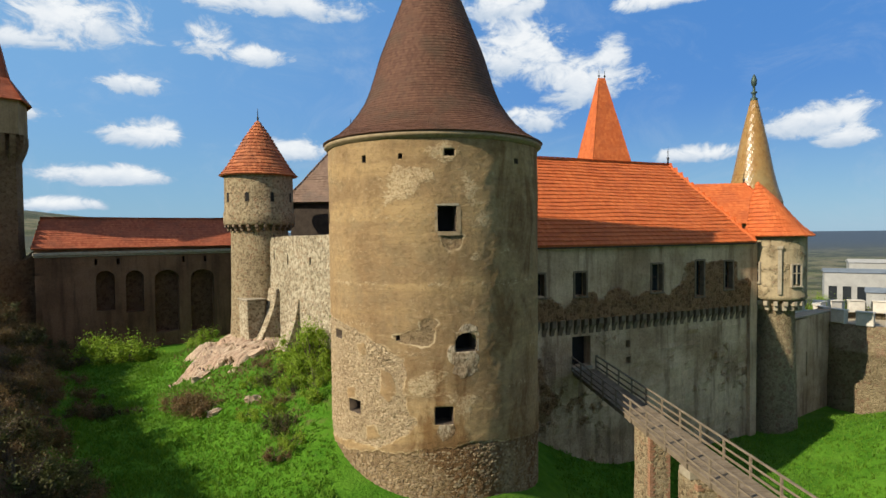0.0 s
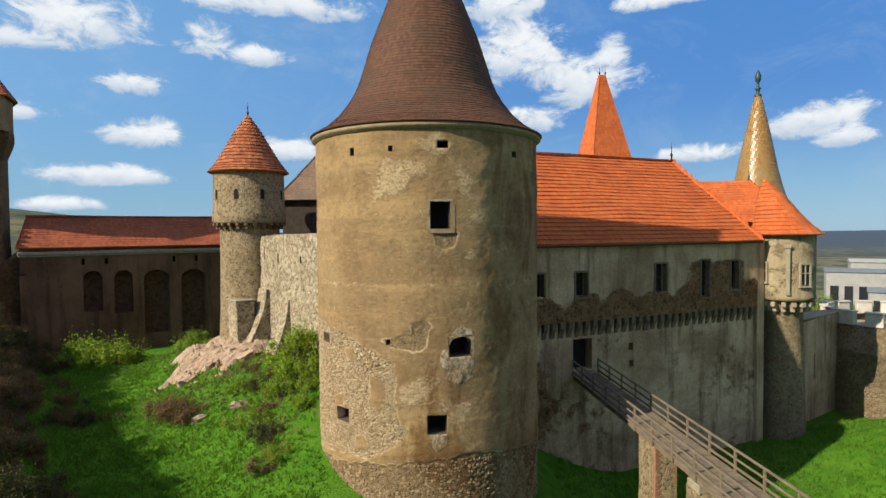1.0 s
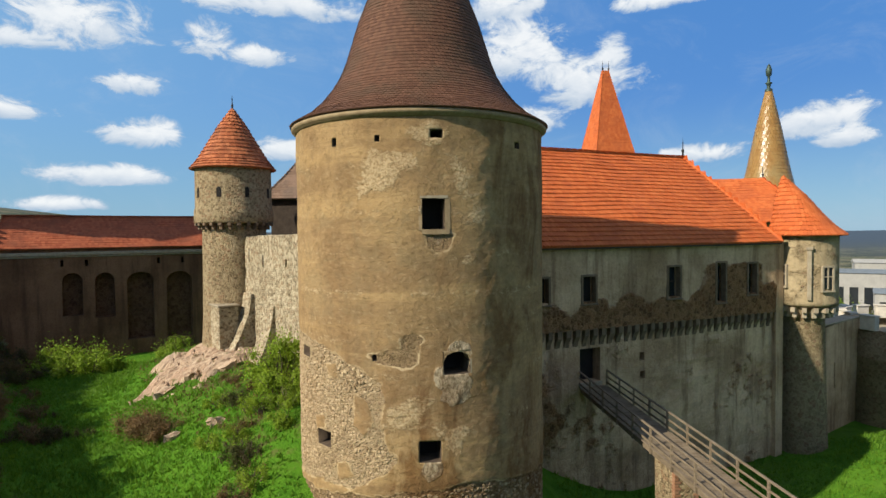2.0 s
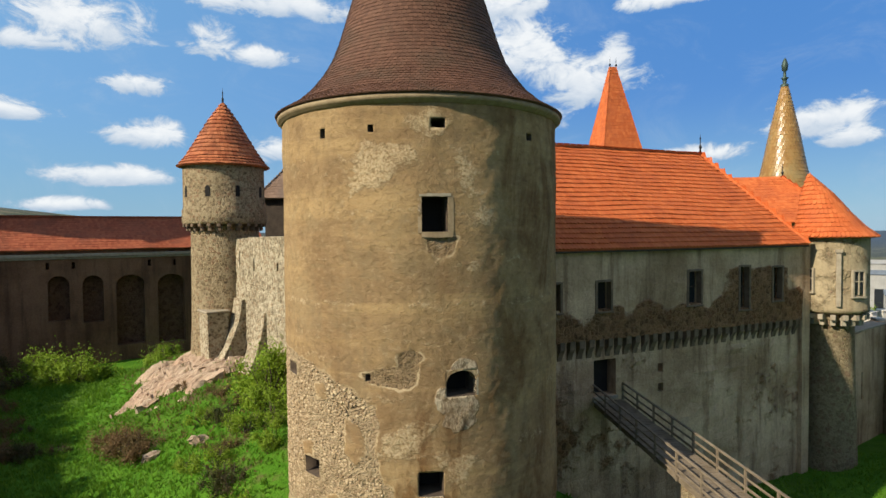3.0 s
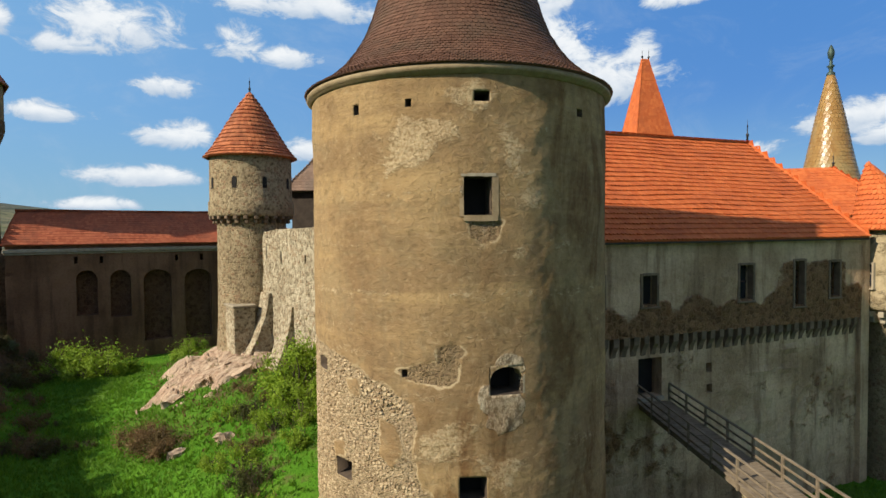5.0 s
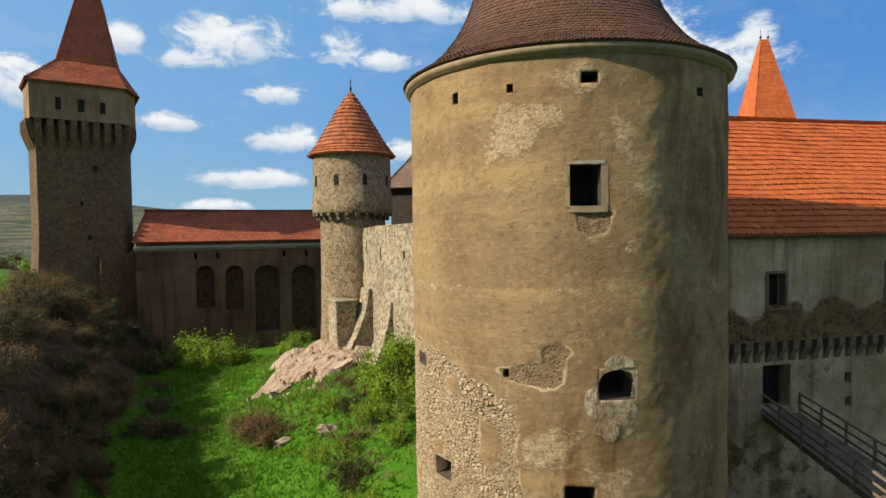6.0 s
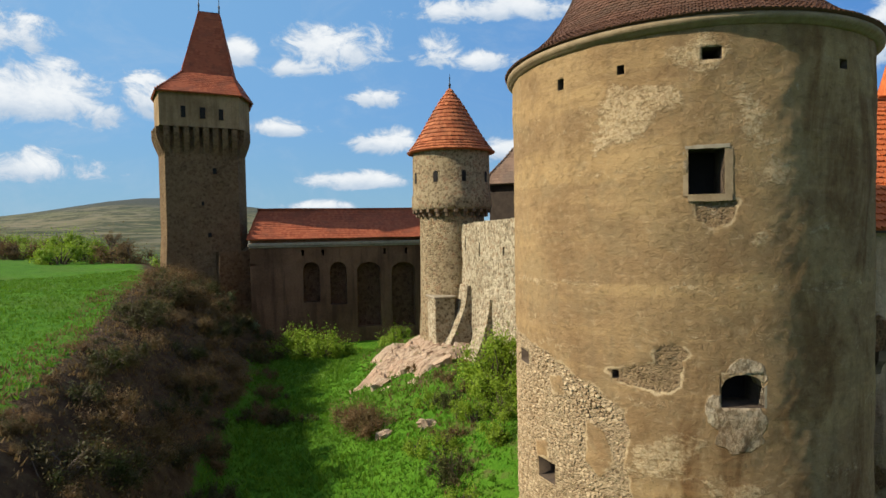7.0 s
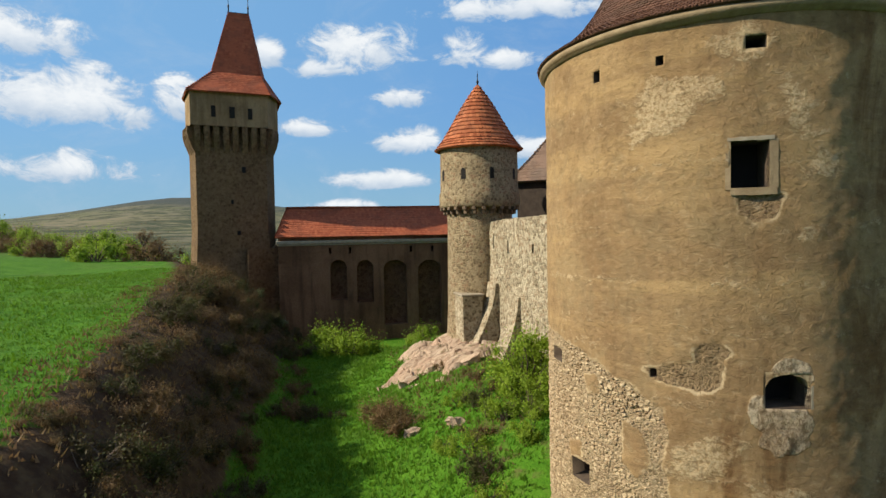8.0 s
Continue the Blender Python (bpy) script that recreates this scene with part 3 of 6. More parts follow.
# ---- ground ----
EDGE = [(22, -52), (2, -46), (-11, -27), (-17.5, -15.6), (-24.0, -9.3), (-31.0, -2.0), (-43.0, 10.0), (-50.0, 19.5), (-55.0, 22.5), (-75.0, 38.0), (-130, 60)]
LINE = [(-19.5, 21.3), (-17.1, 18.4), (-4.0, 2.5)]


def line_dist(x, y, pts):
    """Distance to a polyline and the side (positive: to the right of its way), with the way along it."""
    best, side, along, acc = 1e9, 1, 0, 0
    for (ax, ay), (bx, by) in zip(pts, pts[1:]):
        dx, dy = bx - ax, by - ay
        l2 = dx * dx + dy * dy
        t = max(0, min(1, ((x - ax) * dx + (y - ay) * dy) / l2))
        px, py = ax + t * dx, ay + t * dy
        d = math.hypot(x - px, y - py)
        if d < best:
            best, along = d, acc + t * math.sqrt(l2)
            side = 1 if dx * (y - ay) - dy * (x - ax) < 0 else -1
        acc += math.sqrt(l2)
    return best, side, along


def smooth(a, b, x):
    t = max(0.0, min(1.0, (x - a) / (b - a)))
    return t * t * (3 - 2 * t)


def ground_z(x, y):
    """Height and the shares of bare earth, far fields, woods and haze."""
    floor = 1.5 + 0.035 * max(0, min(y, 40)) + 0.01 * max(0, -y)
    right = smooth(1, 8, x)
    floor = floor * (1 - right) + right * (1.2 - 4.6 * smooth(2, 15, x) + 6.0 * smooth(26, 41, x) * smooth(24, 6, y) + 1.5 * smooth(-14, -26, y))
    floor += 0.25 * noise.noise((x * 0.12, y * 0.12, 0)) + 0.10 * noise.noise((x * 0.5, y * 0.5, 3))
    # ditch before the arcaded wing
    floor -= 1.3 * smooth(20, 30, y) * smooth(-14, -24, x)
    z, earth = floor, 0.0
    # castle rock under the curtain wall
    d, s, al = line_dist(x, y, LINE)
    if d < 26 and x < 6:
        if s > 0:
            lift = 1 - smooth(0.5, 11.5, d)
        else:
            lift = 1
        top = 5.4
        z = z + (top - z) * lift * smooth(3, -7, x) if s > 0 else z + (top - z) * smooth(4, 1, d) * smooth(3, -7, x)
        if s > 0:
            earth = max(earth, 0.36 * smooth(0.2, 0.7, lift))
    # left bank
    d, s, al = line_dist(x, y, EDGE)
    w = 7.0 + 6.0 * smooth(64, 92, al)
    plateau = 8.95 + 1.2 * smooth(76, 100, al) + 0.012 * d + 0.5 * noise.noise((x * 0.05, y * 0.05, 7)) + 4.4 * smooth(4, 75, d)
    inside = s < 0
    if inside:
        z = plateau + 0.12 * noise.noise((x * 0.6, y * 0.6, 2))
        earth = 0.35 * smooth(3.5, 0.5, d)
    else:
        f = 1 - smooth(-0.3, w, d)
        f = min(1, max(0, f + 0.10 * noise.noise((x * 0.35, y * 0.35, 5)) * math.sin(math.pi * min(1, max(0, f)))))
        if f > 0.001:
            z = z + (plateau - z) * f
            earth = max(earth, smooth(0.05, 0.3, f))
    rad = math.hypot(x, y - 10)
    far = smooth(90, 220, rad)
    wood = blue = 0.0
    if far > 0:
        az = math.degrees(math.atan2(x, y))
        hill = 55 * math.exp(-((az + 51) / 12.5) ** 2) * smooth(350, 1150, rad) + 14 * math.exp(-((az + 80) / 22) ** 2) * smooth(300, 1150, rad) + 26 * math.exp(-((az + 36) / 12) ** 2) * smooth(400, 1300, rad)
        hill *= 1 + 0.16 * noise.noise((x * 0.004, y * 0.004, 1))
        drop = -34 * smooth(-30, 25, az) * (1 if abs(az) < 120 else 0.3) * smooth(90, 350, rad)
        ridge = 26 * smooth(1500, 3200, rad) * (0.7 + 0.3 * noise.noise((az * 0.08, 0, 4))) * smooth(-30, 25, az)
        z = z * (1 - smooth(90, 260, rad)) + (13.4 * smooth(10, -30, az)) * smooth(90, 260, rad) + hill + drop + ridge
        z += 2.0 * noise.noise((x * 0.012, y * 0.012, 9)) * far
        wood = smooth(0.1, 0.35, noise.noise((x * 0.003, y * 0.003, 21))) * far
        wood = max(wood, smooth(0.55, 0.85, hill / 55 + 0.25 * noise.noise((x * 0.008, y * 0.008, 3))) * far, smooth(1400, 2200, rad))
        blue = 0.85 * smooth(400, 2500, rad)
    return z, earth, far, wood, blue


def make_ground():
    def axis(inner_lo, inner_hi, step, reach):
        pts = list(np.arange(inner_lo, inner_hi + 0.01, step))
        d, p = step, inner_hi
        while p < reach:
            d *= 1.11
            p += d
            pts.append(p)
        d, p = step, inner_lo
        while p > -reach:
            d *= 1.11
            p -= d
            pts.insert(0, p)
        return pts
    xs, ys = axis(-62, 50, 0.7, 4800), axis(-40, 45, 0.7, 4800)
    verts, faces, attrs = [], [], {k: [] for k in ("earth", "far", "wood", "blue")}
    for y in ys:
        for x in xs:
            z, *rest = ground_z(x, y)
            verts.append((x, y, z))
            for k, v in zip(("earth", "far", "wood", "blue"), rest):
                attrs[k].append(v)
    nx = len(xs)
    for j in range(len(ys) - 1):
        for i in range(nx - 1):
            faces.append((j * nx + i, j * nx + i + 1, (j + 1) * nx + i + 1, (j + 1) * nx + i))
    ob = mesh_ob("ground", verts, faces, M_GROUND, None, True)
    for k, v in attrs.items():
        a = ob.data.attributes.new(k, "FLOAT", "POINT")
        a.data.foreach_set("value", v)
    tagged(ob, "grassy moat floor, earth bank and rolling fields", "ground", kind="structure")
    return ob


ground = make_ground()


# ---- great round tower ----
TC, TR, TTOP = (-0.06, 0.07), 6.3, 20.32
TOWER_HOLES = [(4.0, 12.9, 15.46, 16.76), (-34.0, -31.7, 19.09, 19.46), (-14.2, -12.2, 19.17, 19.45), (7.4, 12.2, 19.29, 19.63),
               (-60.5, -52.5, 9.55, 10.02), (-46.0, -37.2, 5.72, 6.42), (-16.2, -14.4, 9.86, 10.12), (11.9, 22.7, 9.28, 10.24),
               (2.1, 10.7, 5.56, 6.47), (-77.5, -71, 15.95, 16.6), (45.8, 49.0, 19.06, 19.34)]


def polar(th, z, r=TR):
    a = radians(th)
    return Vector((TC[0] + r * math.sin(a), TC[1] - r * math.cos(a), z))


def blot(th, z, c, w, h, warp=0.35):
    n = noise.noise((th * 0.09, z * 0.8, c)) * warp * 2 + noise.noise((th * 0.3, z * 2.4, c)) * warp
    return 1 - math.hypot((th - c) / w, (z - h[0]) / h[1]) + n


# outlines on the tower's face, as (degrees round it, height)
FALLEN = [(-128, 10.5), (-62, 10.6), (-41.5, 10.2), (-26.2, 9.7), (-12.6, 8.9), (-12.9, 6.5), (-8.0, 5.6), (-11.4, 5.0), (-20, 4.3), (-36.8, 4.2), (-128, 3.2)]
RECESS = [(-18.1, 10.07), (-9.2, 10.38), (-4.5, 10.44), (-5.0, 10.81), (-2.9, 11.01), (1.7, 11.04), (4.3, 10.81), (2.4, 10.53), (1.9, 9.86), (-0.4, 9.65), (-3.5, 9.57), (-9.3, 9.72), (-15.1, 9.8)]
UNDER_SILL = [(5.2, 15.26), (16.5, 15.26), (14.4, 14.61), (9.2, 14.48), (6.1, 14.73)]
KEPT = [[(-40, 9.5), (-34, 9.6), (-32.5, 9.0), (-38, 8.8)], [(-25, 8.3), (-19, 8.2), (-16, 7.2), (-20, 6.6), (-25, 7.0)], [(-48, 7.0), (-41, 7.1), (-40, 6.5), (-47, 6.4)], [(-34, 5.2), (-28, 5.4), (-25, 4.7), (-33, 4.4)]]
FLECKS = [[(-2.6, 8.15), (3.5, 8.38), (8.1, 8.13), (6.5, 7.57), (-2.8, 6.9), (-12.3, 7.2), (-9, 7.7)], [(8.6, 7.11), (23.7, 7.0), (18.0, 6.09), (11.6, 6.17)],
          [(-16, 19.0), (-1.6, 18.95), (2, 18.2), (-7.9, 17.4), (-25, 16.5), (-22, 17.6)], [(-4, 19.8), (8, 19.9), (15, 19.4), (10, 18.9), (-2, 19.3)],
          [(12, 18.8), (19, 18.6), (24, 16.9), (20, 16.8), (16, 18.0)], [(17.5, 16.3), (29, 16.3), (28, 15.8), (18, 15.9)], [(15, 14.35), (24, 14.3), (22, 13.9), (16, 14.0)]]


@functools.lru_cache(maxsize=None)
def outline_bounds(pts):
    return min(p[0] for p in pts), max(p[0] for p in pts), min(p[1] for p in pts), max(p[1] for p in pts)


def outline_depth(th, z, pts, reach=0.6):
    """Metres inside (+) or outside (-) an outline on the tower's face."""
    k = TR * math.pi / 180
    lo, hi, z_lo, z_hi = outline_bounds(tuple(pts))
    if not (lo - reach / k < th < hi + reach / k and z_lo - reach < z < z_hi + reach):
        return -reach
    best, odd = reach, False
    for (ax, az), (bx, bz) in zip(pts, pts[1:] + pts[:1]):
        dx, dz, px, pz = (bx - ax) * k, bz - az, (th - ax) * k, z - az
        t = max(0.0, min(1.0, (px * dx + pz * dz) / (dx * dx + dz * dz)))
        best = min(best, math.hypot(px - t * dx, pz - t * dz))
        if (az > z) != (bz > z) and th < ax + (z - az) * (bx - ax) / (bz - az):
            odd = not odd
    return best if odd else -best


def foot_line(th):
    return float(np.interp(th, (-125, -70, -33, -17, 4.5, 24, 73, 125), (3.0, 3.4, 3.77, 4.06, 4.24, 4.5, 3.7, 3.2)))


def bare_at(th, z):
    """Metres inside the area that has lost its plaster, and how dim its stones are."""
    a = radians(th)
    sx, sy = math.sin(a) * TR, -math.cos(a) * TR
    nb = noise.noise((sx * 0.9, sy * 0.9, z * 0.9))
    nm = noise.noise((sx * 2.3, sy * 2.3, z * 2.3 + 4))
    foot_in = foot_line(th) + 0.16 * nb + 0.1 * nm - z
    field = outline_depth(th, z, FALLEN) + 0.22 * nb + 0.10 * nm
    for pts in KEPT:
        field = min(field, -outline_depth(th, z, pts) + 0.06 * nm)
    if -14 < th < -2 and 4.5 < z < 6:
        field = min(field, 0.5)
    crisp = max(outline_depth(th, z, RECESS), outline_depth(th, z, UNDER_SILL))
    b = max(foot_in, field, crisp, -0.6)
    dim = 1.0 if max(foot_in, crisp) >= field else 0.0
    return max(-0.6, min(0.6, b)), dim, max(field, foot_in)


def tower_shell():
    ths = breaks(-180, 180, 0.75, [c for h in TOWER_HOLES for c in h[:2]])
    zs = breaks(-4.5, TTOP, 0.085, [c for h in TOWER_HOLES for c in h[2:]])
    n, nz = len(ths) - 1, len(zs)
    verts, bare, worn, pale, dim, damp_shade = [], [], [], [], [], []
    for z in zs:
        for th in ths[:-1]:
            a = radians(th)
            sx, sy = math.sin(a) * TR, -math.cos(a) * TR
            b, dm, w, pl, dp = -0.6, 0.0, 0.0, 0.0, 0.0
            rise = 0.0
            if abs(th) < 125:
                nb = noise.noise((sx * 0.5, sy * 0.5, z * 0.5))
                nm = noise.noise((sx * 1.4, sy * 1.4, z * 1.4 + 4))
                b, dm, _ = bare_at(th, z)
                for pts in FLECKS:
                    w = max(w, 0.78 * smooth(-0.45, 0.35, outline_depth(th, z, pts) + 0.35 * nm + 0.25 * nb))
                # worn horizontal lifts of the render
                for zz, k in ((18.3, 0.4), (17.6, 0.4), (14.4, 0.38), (12.75, 0.46), (10.7, 0.42), (9.15, 0.5), (7.15, 0.5), (16.2, 0.36), (11.4, 0.36)):
                    w = max(w, k * smooth(0.4, 0.0, abs(z - zz - 0.2 * nb - 0.08 * nm)) * smooth(-0.3, 0.25, noise.noise((sx * 0.35, sy * 0.35, zz * 3)) + 0.4 * nm))
                for c, ww, hh in ((16.0, 9.0, (9.0, 1.0)), (19, 6, (10.3, 0.5)), (7, 4.2, (5.25, 0.6)), (8.5, 7.4, (16.0, 1.0))):
                    v = blot(th, z, c, ww, hh, 0.28)
                    if v > 0:
                        pl = max(pl, smooth(0.0, 0.3, v))
                if 14.7 < z < 17.2 and -1 < th < 18:
                    pl *= 0.45
                # second term paints shade round the right side; the rest is staining
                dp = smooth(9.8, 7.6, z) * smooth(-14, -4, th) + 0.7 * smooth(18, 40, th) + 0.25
                inn = smooth(-0.02, 0.06, b)
                rise = 0.05 * nb + 0.02 * nm - 0.055 * inn + 0.018 * w * noise.noise((sx * 5, sy * 5, z * 5))
                rise += 0.035 * max(inn, 0.7 * pl) * noise.noise((sx * 3.4, sy * 3.4, z * 3.4)) + 0.03 * inn * noise.noise((sx * 7, sy * 7, z * 7))
                rise += 0.012 * noise.noise((sx * 4, sy * 4, z * 4 + 9))
            near = any(h[0] - 0.3 < th < h[1] + 0.3 and h[2] - 0.04 < z < h[3] + 0.04 for h in TOWER_HOLES)
            r = TR + 0.02 * (20 - z) / 20 + (rise * 0.4 if near else rise)
            verts.append((TC[0] + r * math.sin(a), TC[1] - r * math.cos(a), z))
            for lst, v in ((bare, b), (worn, w), (pale, pl), (dim, dm), (damp_shade, min(1.0, dp))):
                lst.append(v)
    faces = []

    def is_open(i, j):
        if j < 0 or j >= nz - 1:
            return False
        th, z = (ths[i % n] + ths[i % n + 1]) / 2, (zs[j] + zs[j + 1]) / 2
        return any(h[0] < th < h[1] and h[2] < z < h[3] for h in TOWER_HOLES)

    opened = [[is_open(i, j) for j in range(nz - 1)] for i in range(n)]
    inner = {}

    def back(i, j):
        key = (i % n, j)
        if key not in inner:
            inner[key] = len(verts)
            p = polar(ths[i % n], zs[j], TR - 1.1)
            verts.append(tuple(p))
            for lst in (bare, worn, pale, dim, damp_shade):
                lst.append(0.0)
        return inner[key]

    for j in range(nz - 1):
        for i in range(n):
            i2 = (i + 1) % n
            if not opened[i][j]:
                faces.append((j * n + i, j * n + i2, (j + 1) * n + i2, (j + 1) * n + i))
                continue
            for other, (p, q) in ((opened[i - 1][j], ((i, j + 1), (i, j))), (opened[i2][j], ((i2, j), (i2, j + 1))),
                                  (opened[i][j - 1], ((i, j), (i2, j))), (opened[i][j + 1], ((i2, j + 1), (i, j + 1)))):
                if not other:
                    faces.append((p[1] * n + p[0] % n, q[1] * n + q[0] % n, back(*q), back(*p)))
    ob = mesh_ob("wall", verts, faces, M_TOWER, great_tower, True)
    for k, v in (("bare", bare), ("worn", worn), ("pale", pale), ("dim", dim), ("damp_shade", damp_shade)):
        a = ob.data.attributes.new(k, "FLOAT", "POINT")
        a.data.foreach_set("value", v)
    # shade inside the openings is put into a dark colour on their reveals
    ob.data.materials.append(M_REVEAL)
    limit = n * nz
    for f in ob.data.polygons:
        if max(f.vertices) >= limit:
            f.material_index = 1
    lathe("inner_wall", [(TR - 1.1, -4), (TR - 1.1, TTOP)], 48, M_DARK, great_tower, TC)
    return ob


def curved_block(name, th0, th1, z0, z1, r0, r1, mat, parent, jag=0.0, seed=0):
    rnd = random.Random(seed)
    n = max(1, round((th1 - th0) / 1.5))
    verts, faces = [], []
    for r in (r0, r1):
        for z in (z0, z1):
            for i in range(n + 1):
                verts.append(polar(th0 + (th1 - th0) * i / n, z + (rnd.random() - 0.5) * jag, r))
    k = n + 1
    for i in range(n):
        faces += [(2 * k + i, 2 * k + i + 1, 3 * k + i + 1, 3 * k + i), (k + i, k + i + 1, 3 * k + i + 1, 3 * k + i)[::-1],
                  (i, i + 1, 2 * k + i + 1, 2 * k + i), (i, k + i, k + i + 1, i + 1)]
    faces += [(0, 2 * k, 3 * k, k), (k - 1, 2 * k - 1, 4 * k - 1, 3 * k - 1)]
    return mesh_ob(name, verts, faces, mat, parent)


great_tower = thing("round_tower", "round stone tower with patchy tan plaster and brown conical roof", "tower", at=(0, 0, 0))
tower_wall = tower_shell()
# stone surround of the upper window
surround = curved_block("window_frame", 2.7, 4.0, 15.42, 16.80, TR - 0.25, TR + 0.012, M_SURROUND, great_tower, 0.04, 1)
curved_block("jamb", 12.9, 14.9, 15.42, 16.80, TR - 0.25, TR + 0.012, M_SURROUND, surround, 0.04, 2)
curved_block("lintel", 3.2, 14.0, 16.765, 16.87, TR - 0.25, TR + 0.03, M_STONE, surround, 0.03, 3)
curved_block("sill", 3.9, 14.6, 15.25, 15.455, TR - 0.25, TR + 0.025, M_SURROUND, surround, 0.03, 4)
# low vault over the arched window, with a pale rim
arch = curved_block("arch_rim", 22.7, 23.3, 9.25, 9.95, TR - 0.3, TR + 0.03, M_MORTAR, great_tower, 0.08, 5)
bm = bmesh.new()
for i in range(2):
    pts = []
    side = (11.9, 17.3) if i == 0 else (22.7, 17.3)
    for f in range(7):
        t = f / 6
        th = side[0] + (side[1] - side[0]) * t
        zz = 9.86 + 0.38 * math.sqrt(max(0, 1 - (1 - t) ** 2))
        pts.append((th, zz))
    for (ta, za), (tb, zb) in zip(pts, pts[1:]):
        q = [polar(ta, za, TR + 0.01), polar(tb, zb, TR + 0.01), polar(tb, 10.3, TR + 0.01), polar(ta, 10.3, TR + 0.01)]
        q2 = [polar(ta, za, TR - 0.6), polar(tb, zb, TR - 0.6)]
        vs = [bm.verts.new(v) for v in q + q2]
        bm.faces.new(vs[:4])
        bm.faces.new((vs[0], vs[4], vs[5], vs[1]))
part("vault", bm, M_TOWER, arch)
# eave moulding
lathe("cornice", [(TR - 0.1, 20.2), (TR + 0.06, 20.22), (TR + 0.08, 20.26), (TR + 0.15, 20.30), (TR + 0.24, 20.38), (TR + 0.22, 20.48), (TR + 0.12, 20.55), (TR - 0.4, 20.6)], 128, M_SURROUND, great_tower, TC, "tan plastered eave moulding")
TOWER_ROOF = [(6.60, 20.56), (5.78, 21.05), (5.08, 21.68), (4.52, 22.38), (4.08, 23.1), (3.75, 23.9), (3.1, 26.0), (1.68, 29.6), (0.08, 33.7)]
tower_roof = lathe("roof", [(6.3, 20.5)] + TOWER_ROOF + [(0, 33.8)], 96, M_TILE_BROWN, great_tower, TC, "steep conical roof of small brown tiles")
tiles_on("tiles", cone_courses(TOWER_ROOF, TC, 0.19), 0.19, M_TILE_BROWN, tower_roof, 0.035, 0.5, 5)
finial("finial", (TC[0], TC[1], 33.6), 1.6, M_IRON, great_tower)

# ---- palace wing ----
PU = Vector((0.906, 0.423, 0))
PV = Vector((-0.423, 0.906, 0))
PO = Vector((10.35, 8.80, 0))


def pal(s, v, z):
    return PO + PU * s + PV * v + Vector((0, 0, z))


palace = thing("palace", "long palace wing with patchy grey plaster and orange tiled roof", "building")
P0, P1 = -6.0, 19.2
WIN = [(-3.4, -2.75, 10.55, 12.2), (0.0, 1.05, 10.45, 12.2), (7.6, 8.75, 10.4, 12.6), (12.5, 13.4, 9.8, 12.75), (15.9, 16.85, 10.25, 12.6)]


def pal_plaster(s, z):
    b = 0.22 + 0.75 * smooth(10.0, 11.0, z + 1.3 * noise.noise((s * 0.35, 0, 1)) + 0.5 * noise.noise((s * 1.1, z, 1)))
    b -= 0.75 * smooth(9.0, 12.5, s) * smooth(18.5, 17, s) * smooth(13.3, 12.3, z)
    return max(0, b)


wall("wall", pal(P0, 0, 0)[:2], PU, P1 - P0, 8.55, 14.25, 0.9, [(a - P0, b - P0, c, d) for a, b, c, d in WIN], M_PALACE, palace, 0.35, lambda s, z: pal_plaster(s + P0, z), 0.04)
lower = wall("lower_wall", pal(P0, 0.35, 0)[:2], PU, P1 - P0, -5.5, 8.6, 1.0, [(0 - P0, 1.75 - P0, 4.85, 7.2), (5.25 - P0, 5.7 - P0, 5.9, 6.5), (5.3 - P0, 5.75 - P0, 4.6, 5.15)], M_PALACE, palace, 0.4,
             lambda s, z: 0.62 + 0.5 * noise.noise((s * 0.2, z * 0.2, 8)), 0.06)
for s0, s1, z0, z1 in WIN:
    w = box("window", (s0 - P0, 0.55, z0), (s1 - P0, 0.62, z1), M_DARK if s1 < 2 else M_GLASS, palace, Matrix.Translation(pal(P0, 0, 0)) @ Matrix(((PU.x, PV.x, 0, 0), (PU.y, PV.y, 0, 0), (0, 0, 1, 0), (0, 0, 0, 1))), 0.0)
    mm = Matrix.Translation(pal(0, 0, 0)) @ Matrix(((PU.x, PV.x, 0, 0), (PU.y, PV.y, 0, 0), (0, 0, 1, 0), (0, 0, 0, 1)))
    for nm, lo, hi in (("jamb", (s0 - 0.16, -0.06, z0 - 0.1), (s0 + 0.02, 0.4, z1 + 0.12)), ("jamb", (s1 - 0.02, -0.06, z0 - 0.1), (s1 + 0.16, 0.4, z1 + 0.12)),
                       ("lintel", (s0 + 0.022, -0.075, z1 - 0.02), (s1 - 0.022, 0.4, z1 + 0.14)), ("sill", (s0 - 0.2, -0.12, z0 - 0.22), (s1 + 0.2, 0.4, z0 - 0.102))):
        box(nm, lo, hi, M_DIRTY, w, mm, 0.02)
    if s1 > 2:
        box("mullion", ((s0 + s1) / 2 - 0.04, 0.45, z0), ((s0 + s1) / 2 + 0.04, 0.53, z1), M_OLDWOOD, w, mm, 0.01)
        box("transom", (s0, 0.46, (z0 + z1) / 2 - 0.04), (s1, 0.52, (z0 + z1) / 2 + 0.04), M_OLDWOOD, w, mm, 0.01)
PM = Matrix.Translation(pal(0, 0, 0)) @ Matrix(((PU.x, PV.x, 0, 0), (PU.y, PV.y, 0, 0), (0, 0, 1, 0), (0, 0, 0, 1)))
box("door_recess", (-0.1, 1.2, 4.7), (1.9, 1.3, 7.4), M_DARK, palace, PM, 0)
box("door_sill", (-0.1, 0.2, 4.6), (1.85, 1.3, 4.846), M_STONE, palace, PM, 0.03)
